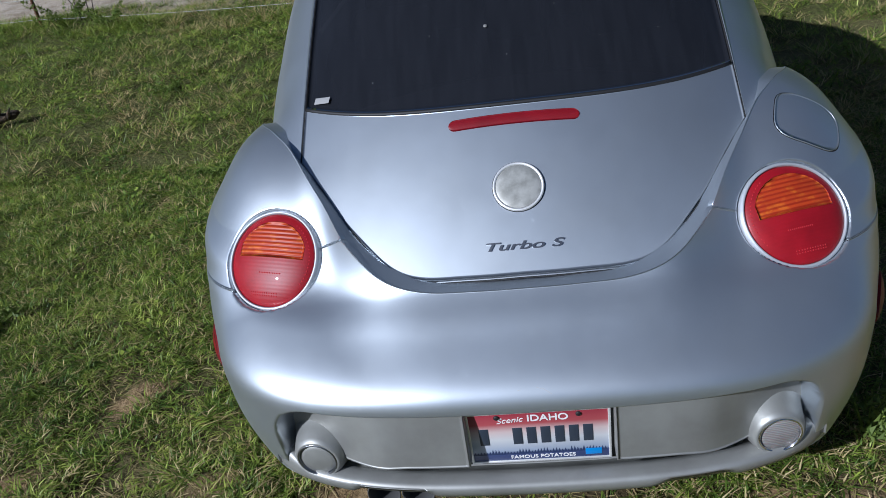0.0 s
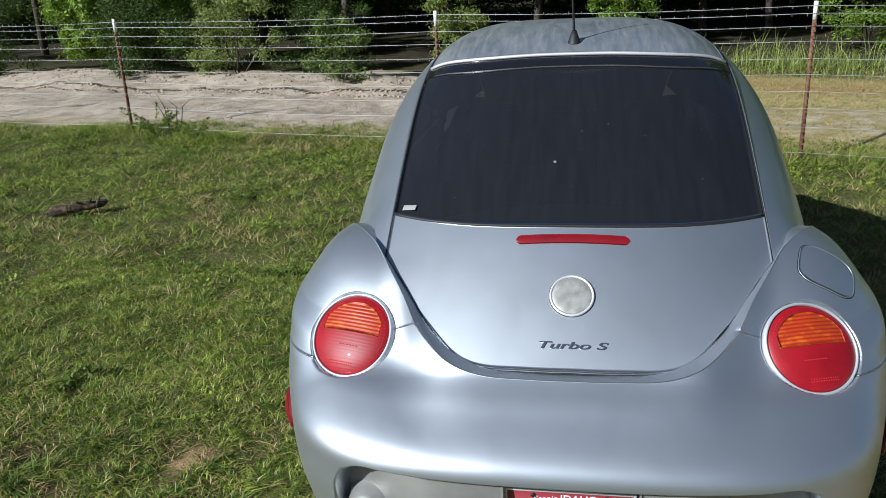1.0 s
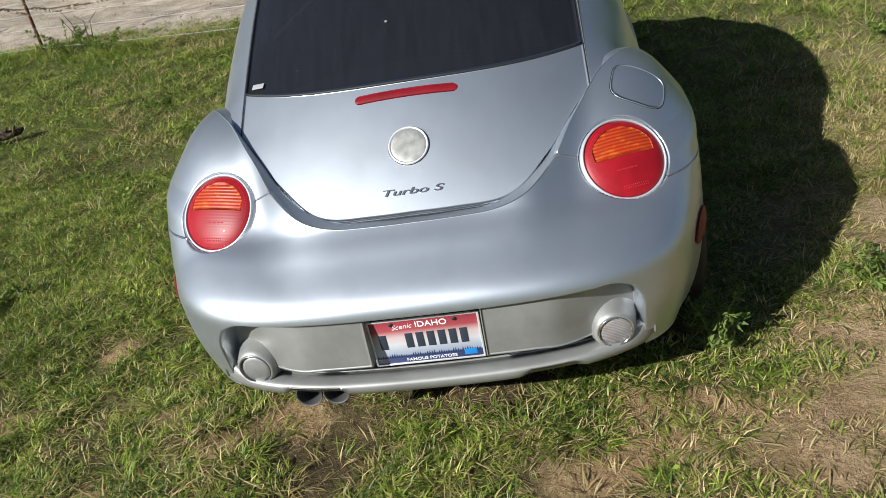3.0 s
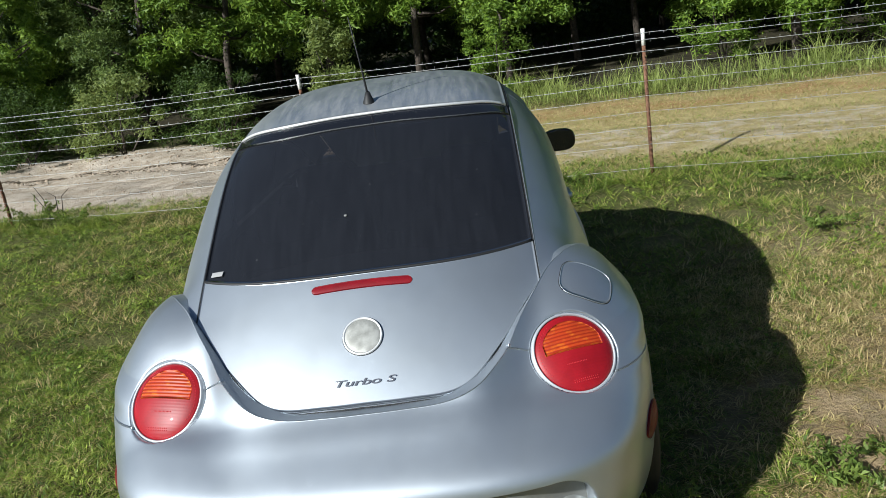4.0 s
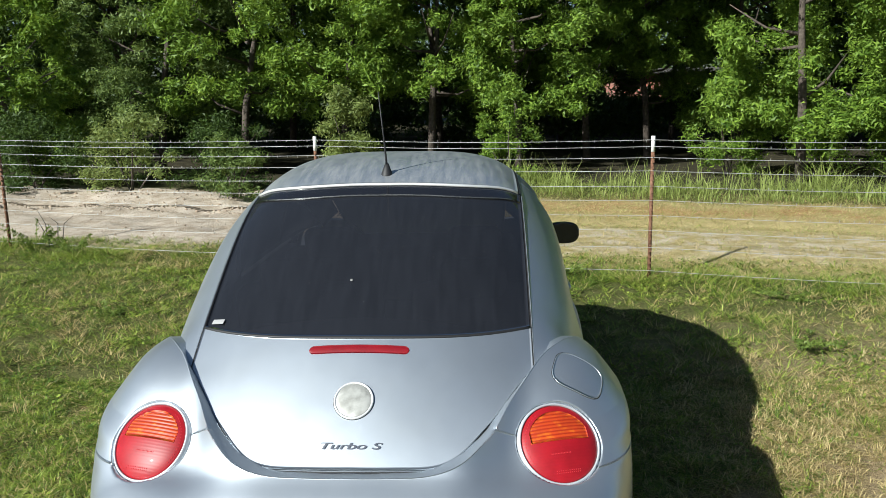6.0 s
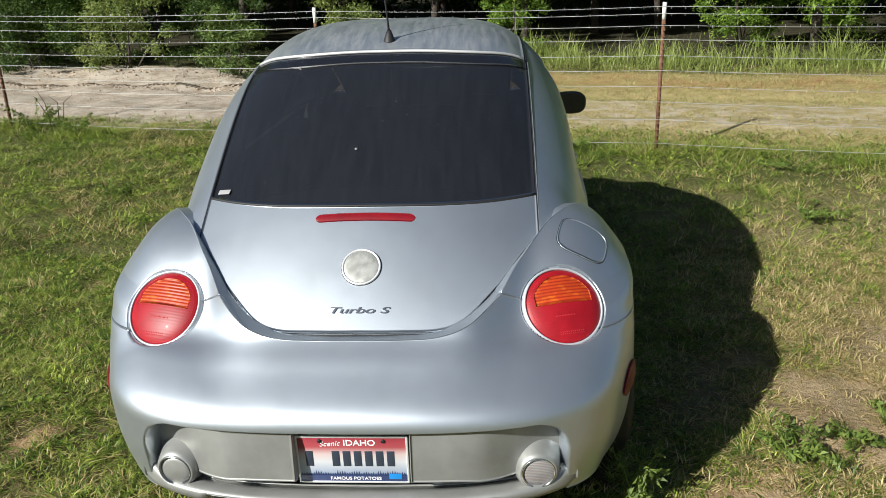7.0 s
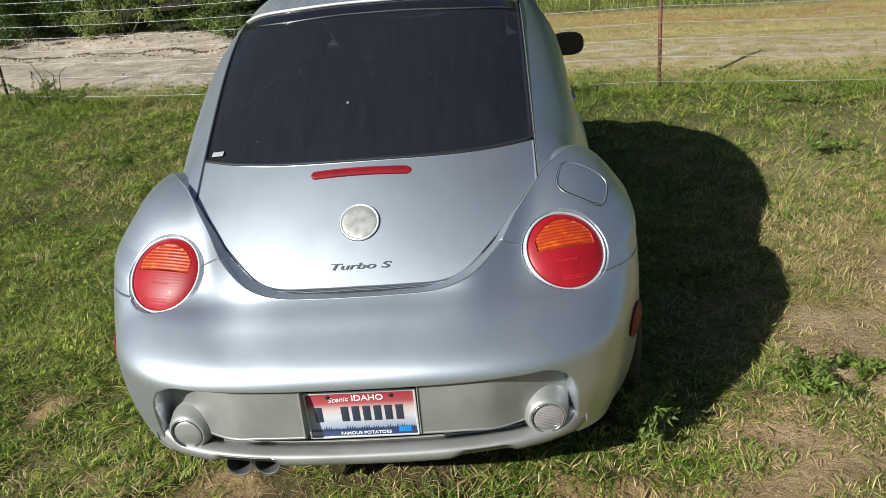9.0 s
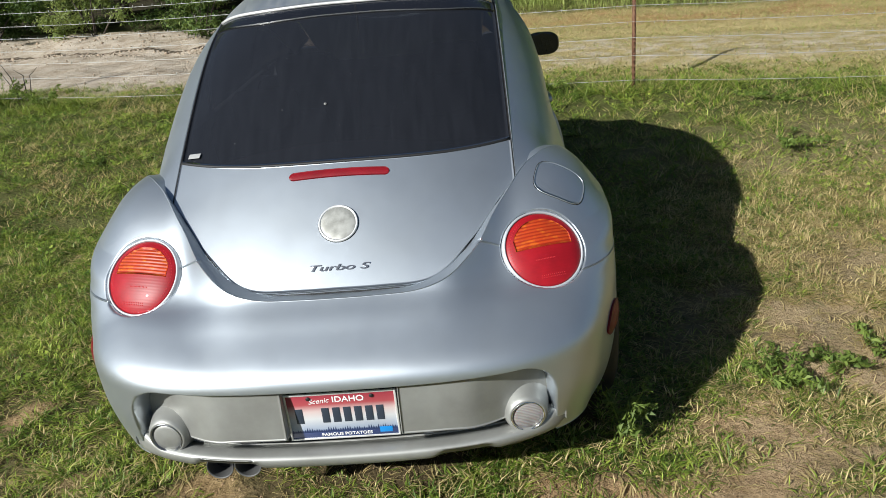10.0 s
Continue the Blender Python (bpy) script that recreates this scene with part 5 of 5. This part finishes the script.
def make_tree(at, height, spread, seed, clumps=70, per=260, size=.11, base=1.6, material=None, label="", tall=0.0):
    q = random.Random(seed)
    tree = thing("tree", label or "leafy green deciduous tree at the wood's edge", "tree")
    tree.location = at
    x1, y1 = q.uniform(-.4, .4), q.uniform(-.3, .3)
    trunk_top = height * .62
    trunk = [(0, 0, -.2), (x1 * .3, y1 * .3, trunk_top * .35), (x1, y1, trunk_top * .7), (x1 * 1.2, y1 * 1.2, trunk_top)]
    rad = .03 + height * .007
    tube("trunk", trunk, rad, BARK, tree, "", 9, [rad * 1.3, rad, rad * .75, rad * .4])
    cen, rr = [], []
    for k in range(9):
        a = k * 2.4 + q.random()
        z0 = height * .62 * q.uniform(.3, .95)
        reach = spread * q.uniform(.45, .85)
        e = Vector((math.cos(a) * reach, math.sin(a) * reach, min(z0 + reach * q.uniform(.1, .8), height * .95)))
        f = Vector((x1 * z0 / trunk_top, y1 * z0 / trunk_top, z0))
        mid = (f + e) / 2 + Vector((0, 0, -.15))
        tube("limb", [f, mid, e], .05, BARK, tree, "", 6, [rad * .5, rad * .32, rad * .1])
    for k in range(clumps):
        h = base + (height - base) * q.random() ** 1.25
        f = (h - base) / (height - base)
        env = spread * math.sqrt(max(1 - (2 * f - .7) ** 2 / 1.9, .1)) * q.uniform(.3, 1.0) ** .5
        a = q.random() * 2 * math.pi
        cen.append((math.cos(a) * env, math.sin(a) * env, h))
        rr.append(q.uniform(.3, .65) * spread / 3)
    add_crown(tree, cen, rr, per, size, material or LEAF, seed)
    # unseen upper crown of coarse leaves, added to shade the wood, above what the clearing shows
    cen, rr = [], []
    for k in range(64 if tall else 0):
        h = height * .9 + (tall - height * .9) * q.random()
        a, e = q.random() * 2 * math.pi, spread * 1.35 * math.sqrt(q.random())
        cen.append((math.cos(a) * e, math.sin(a) * e, h))
        rr.append(q.uniform(.5, .9) * spread / 2.4)
    if cen:
        add_crown(tree, cen, rr, 110, .42, material or LEAF, seed + 50)
    return tree


# first row along the far side of the track: place, height, spread, foot of the crown
for k, (x, y, h, s, b) in enumerate([(-9.4, 14.7, 4.3, 1.5, .4), (-14.8, 19.5, 8.0, 3.0, .7), (-9.8, 21.5, 8.0, 2.6, 1.8), (-7.4, 17.2, 7.2, 2.2, 1.3), (-5.2, 16.6, 7.2, 2.2, 1.5), (-2.9, 17.0, 7.0, 2.0, 1.9), (-.8, 16.8, 7.2, 2.0, 1.8),
                                     (1.3, 17.2, 7.2, 1.9, 1.4), (3.2, 19.5, 7.6, 1.9, 2.3), (6.55, 13.8, 7.0, 1.9, 1.0), (8.6, 14.8, 7.0, 2.2, .5), (11.0, 15.4, 7.2, 2.6, .5), (14.5, 16, 7.6, 3.0, .6), (5.0, 20.5, 7.6, 2.0, 2.6), (7.8, 21.5, 8, 2.4, .9)]):
    make_tree((x, y, 0), h, s, 100 + k, 150, 300, .118, b, SHADELEAF if k in (1, 2) else LEAF2 if k == 3 else None, "", 8.2 if k else 0.0)
# second row, deeper, with the wood's shade put into the leaf colour
for k, (x, y, h, s, b) in enumerate([(-17, 25, 9.5, 4.0, .8), (-12, 26, 9.5, 3.8, 1.0), (-6, 25, 9.5, 3.8, 1.6), (-1, 25.5, 9.5, 3.8, 1.8), (3.2, 26.5, 9.5, 3.4, 2.0), (10.4, 25, 9.5, 3.6, 1.0), (15, 25, 9.5, 4.0, .8), (21, 25, 9.5, 4.0, .8), (-23, 25, 9.5, 4, .8), (7.6, 29, 9.5, 3.0, 3.0)]):
    make_tree((x, y, 0), h, s, 200 + k, 120, 150, .29, b, SHADELEAF, "tall leafy tree deeper in the wood, its leaves coloured for shade", 11.5)
# the wood behind, too far to tell apart
q = np.random.default_rng(77)
cen = np.stack([q.uniform(-60, 60, 1500), q.uniform(46, 58, 1500), q.uniform(0.5, 19, 1500)], -1)
V, F = leaves(cen, q.uniform(1.6, 3.0, 1500), 80, .95, 78)
# undergrowth added to close the gaps below the crowns with shade-coloured leaves
und = np.stack([q.uniform(-26, 26, 520), q.uniform(24, 36, 520), q.uniform(.1, 1.9, 520)], -1)
und = np.concatenate([und, np.stack([q.uniform(6, 16, 150), q.uniform(35, 39, 150), q.uniform(.1, 1.3, 150)], -1)])
V2, F2 = leaves(und, q.uniform(.5, 1.1, 670), 130, .26, 79)
mesh_fast("undergrowth", V2, F2, SHADELEAF, "undergrowth beneath the trees, its leaves coloured dark for shade", "undergrowth")
mesh_fast("far_wood", V, F, SHADELEAF, "dense wood far behind the trees, its leaves coloured dark for shade", "woods")


def make_bush(at, height, spread, seed, clumps, per, size, material, label):
    q = random.Random(seed)
    bush = thing("bush", label, "bush")
    bush.location = at
    cen, rr = [], []
    for k in range(clumps):
        a, f = q.random() * 2 * math.pi, q.random()
        e = spread * math.sqrt(1 - f * f * .8) * q.uniform(.2, 1)
        cen.append((math.cos(a) * e, math.sin(a) * e * .7, .1 + height * f))
        rr.append(q.uniform(.16, .36) * (.5 + spread * .5))
    for k in range(6):
        c = cen[q.randrange(len(cen))]
        tube("stem", [(q.uniform(-.1, .1), q.uniform(-.1, .1), -.05), (c[0] * .5, c[1] * .5, c[2] * .6), c], .012, BARK, bush, "", 5, [.016, .011, .005])
    add_crown(bush, cen, rr, per, size, material, seed)
    return bush


PALELEAF = m_leaf("pale_leaf", (.07, .11, .025), (.30, .36, .11), .35)
for k, (x, y, h, s, m, c) in enumerate([(-12.5, 13.7, 1.7, 1.6, SHADELEAF, 55), (-7.2, 14.6, 2.3, 1.0, LEAF2, 40), (-8.3, 13.2, 1.4, 1.2, SHADELEAF, 50), (-6.2, 12.7, 1.35, 1.1, PALELEAF, 30), (-4.6, 13.2, 1.3, 1.1, SHADELEAF, 45), (-3.86, 11.6, 1.0, .55, LEAF2, 22), (-1.75, 11.2, 1.75, .62, PALELEAF, 45), (.9, 14.5, 2.0, .7, LEAF, 45),
                                        (5.5, 14.9, 2.3, .9, LEAF, 60), (8.2, 14.0, 2.5, 1.1, LEAF, 60), (9.8, 14.2, 2.2, 1.0, LEAF, 50), (11.4, 13.7, 1.7, 1.3, LEAF, 50), (13.5, 13.6, 2.0, 1.7, LEAF, 60)]):
    make_bush((x, y, 0), h, s, 300 + k, c, 210, .075, m, "pale sparse shrub beside the track" if m is PALELEAF else "scrubby green bush beside the track")


# ---- brick house deep in the wood ----
house = thing("house", "red brick house half hidden behind the trees", "house", (12.4, 42.0, 0))
BRICKS = mat("brick_wall", (.33, .13, .085), .9)
nb = Net(BRICKS)
br = nb.node("ShaderNodeTexBrick", Scale=4.0)
br.inputs[1].default_value, br.inputs[2].default_value, br.inputs[3].default_value = (.36, .14, .09, 1), (.28, .11, .075, 1), (.4, .36, .32, 1)
nb.link(nb.coord(), br.inputs["Vector"])
nb.link(br.outputs[0], nb.b.inputs["Base Color"])
box("wall", (9, .3, 2.8), BRICKS, house, "", (0, 0, 1.4), 0)
box("wall", (.3, 6, 2.8), BRICKS, house, "", (-4.35, 3.16, 1.4), 0)
box("roof", (10, 7.4, .25), mat("roof_shingle", (.08, .075, .07), .9), house, "dark roof", (0, 3, 2.93), .02)
box("window_frame", (1.1, .08, 1.2), WHITEPAINT, house, "white framed window", (-1.0, -.19, 1.6), .01)


# ---- weeds, a log and litter in the grass ----
WEEDLEAF = m_leaf("weed_leaf", (.05, .09, .015), (.25, .32, .07), .3)


def make_weed(at, height, spread, seed, stems=9, material=None, label="leafy green weed in the grass"):
    q = random.Random(seed)
    weed = thing("weed", label, "weed")
    weed.location = at
    cen, rr = [], []
    for k in range(stems):
        a, e = q.random() * 6.28, spread * q.uniform(.3, 1)
        tip = (math.cos(a) * e, math.sin(a) * e, height * q.uniform(.4, 1))
        tube("stem", [(0, 0, -.01), (tip[0] * .45, tip[1] * .45, tip[2] * .6), tip], .003, GRASS, weed, "", 5, [.004, .003, .0015])
        for f in (.45, .6, .75, .9, 1.0):
            cen.append((tip[0] * f, tip[1] * f, tip[2] * (f ** .7)))
            rr.append(.03)
    add_crown(weed, cen, rr, 7, .026 + spread * .04, material or WEEDLEAF, seed)
    return weed


for k, (x, y, h, s, n) in enumerate([(1.50, .62, .10, .18, 7), (1.74, .70, .10, .18, 7), (1.93, .78, .12, .16, 6), (.86, .34, .19, .11, 9), (1.45, .60, .08, .14, 7), (2.55, 3.45, .10, .30, 9), (2.9, 4.6, .10, .3, 9), (1.2, 5.6, .16, .25, 8), (-1.6, 2.6, .09, .22, 9), (-4.9, 7.15, .38, .45, 14), (-4.3, 6.9, .28, .4, 12), (-2.2, 1.2, .07, .2, 8), (.15, -.75, .07, .13, 7), (-2.6, 4.2, .1, .25, 8)]):
    make_weed((x, y, float(ground_z(x, y))), h, s, 500 + k, n)

def m_rotten():
    m = mat("rotten_bark", (.06, .04, .025), .95)
    n = Net(m)
    f = n.noise(n.coord(), 26.0, 7)
    n.link(n.ramp(f, [(.3, (.018, .013, .009)), (.5, (.05, .034, .021)), (.72, (.17, .12, .075))]), n.b.inputs["Base Color"])
    n.bump(f, 1.0, .03)
    return m


DARKBARK = m_rotten()
log = thing("log", "short dark broken log lying in the grass", "log", (-3.85, 3.83, .02))
rng = random.Random(61)
line = [(-.21 + .042 * k, -.10 + .021 * k + rng.uniform(-.008, .008), .015 + .004 * k + rng.uniform(-.006, .008)) for k in range(11)]
tube("log_body", line, .04, DARKBARK, log, "", 9, [.012, .03, .036, .044, .036, .042, .034, .04, .03, .034, .014])
for k, (x, y, z) in enumerate(((-.02, .0, .05), (.08, .05, .06), (.15, .06, .055))):
    tube("splinter", [(x, y, z - .02), (x + .035, y - .02 * k, z + .03), (x + .06, y - .03, z + .045 + .01 * k)], .01, DARKBARK, log, "", 6, [.018, .011, .003])
dead = thing("dead_twig", "bare dead twigs standing by the fence post", "twig", (-4.85, 7.35, 0))
q = random.Random(9)
for k in range(4):
    a = q.uniform(-.5, .5)
    tube("twig", [(k * .05, 0, 0), (k * .05 + a * .3, q.uniform(-.1, .1), .3), (k * .05 + a * .6, q.uniform(-.2, .2), q.uniform(.35, .5))], .006, BARK, dead, "", 5, [.007, .005, .002])
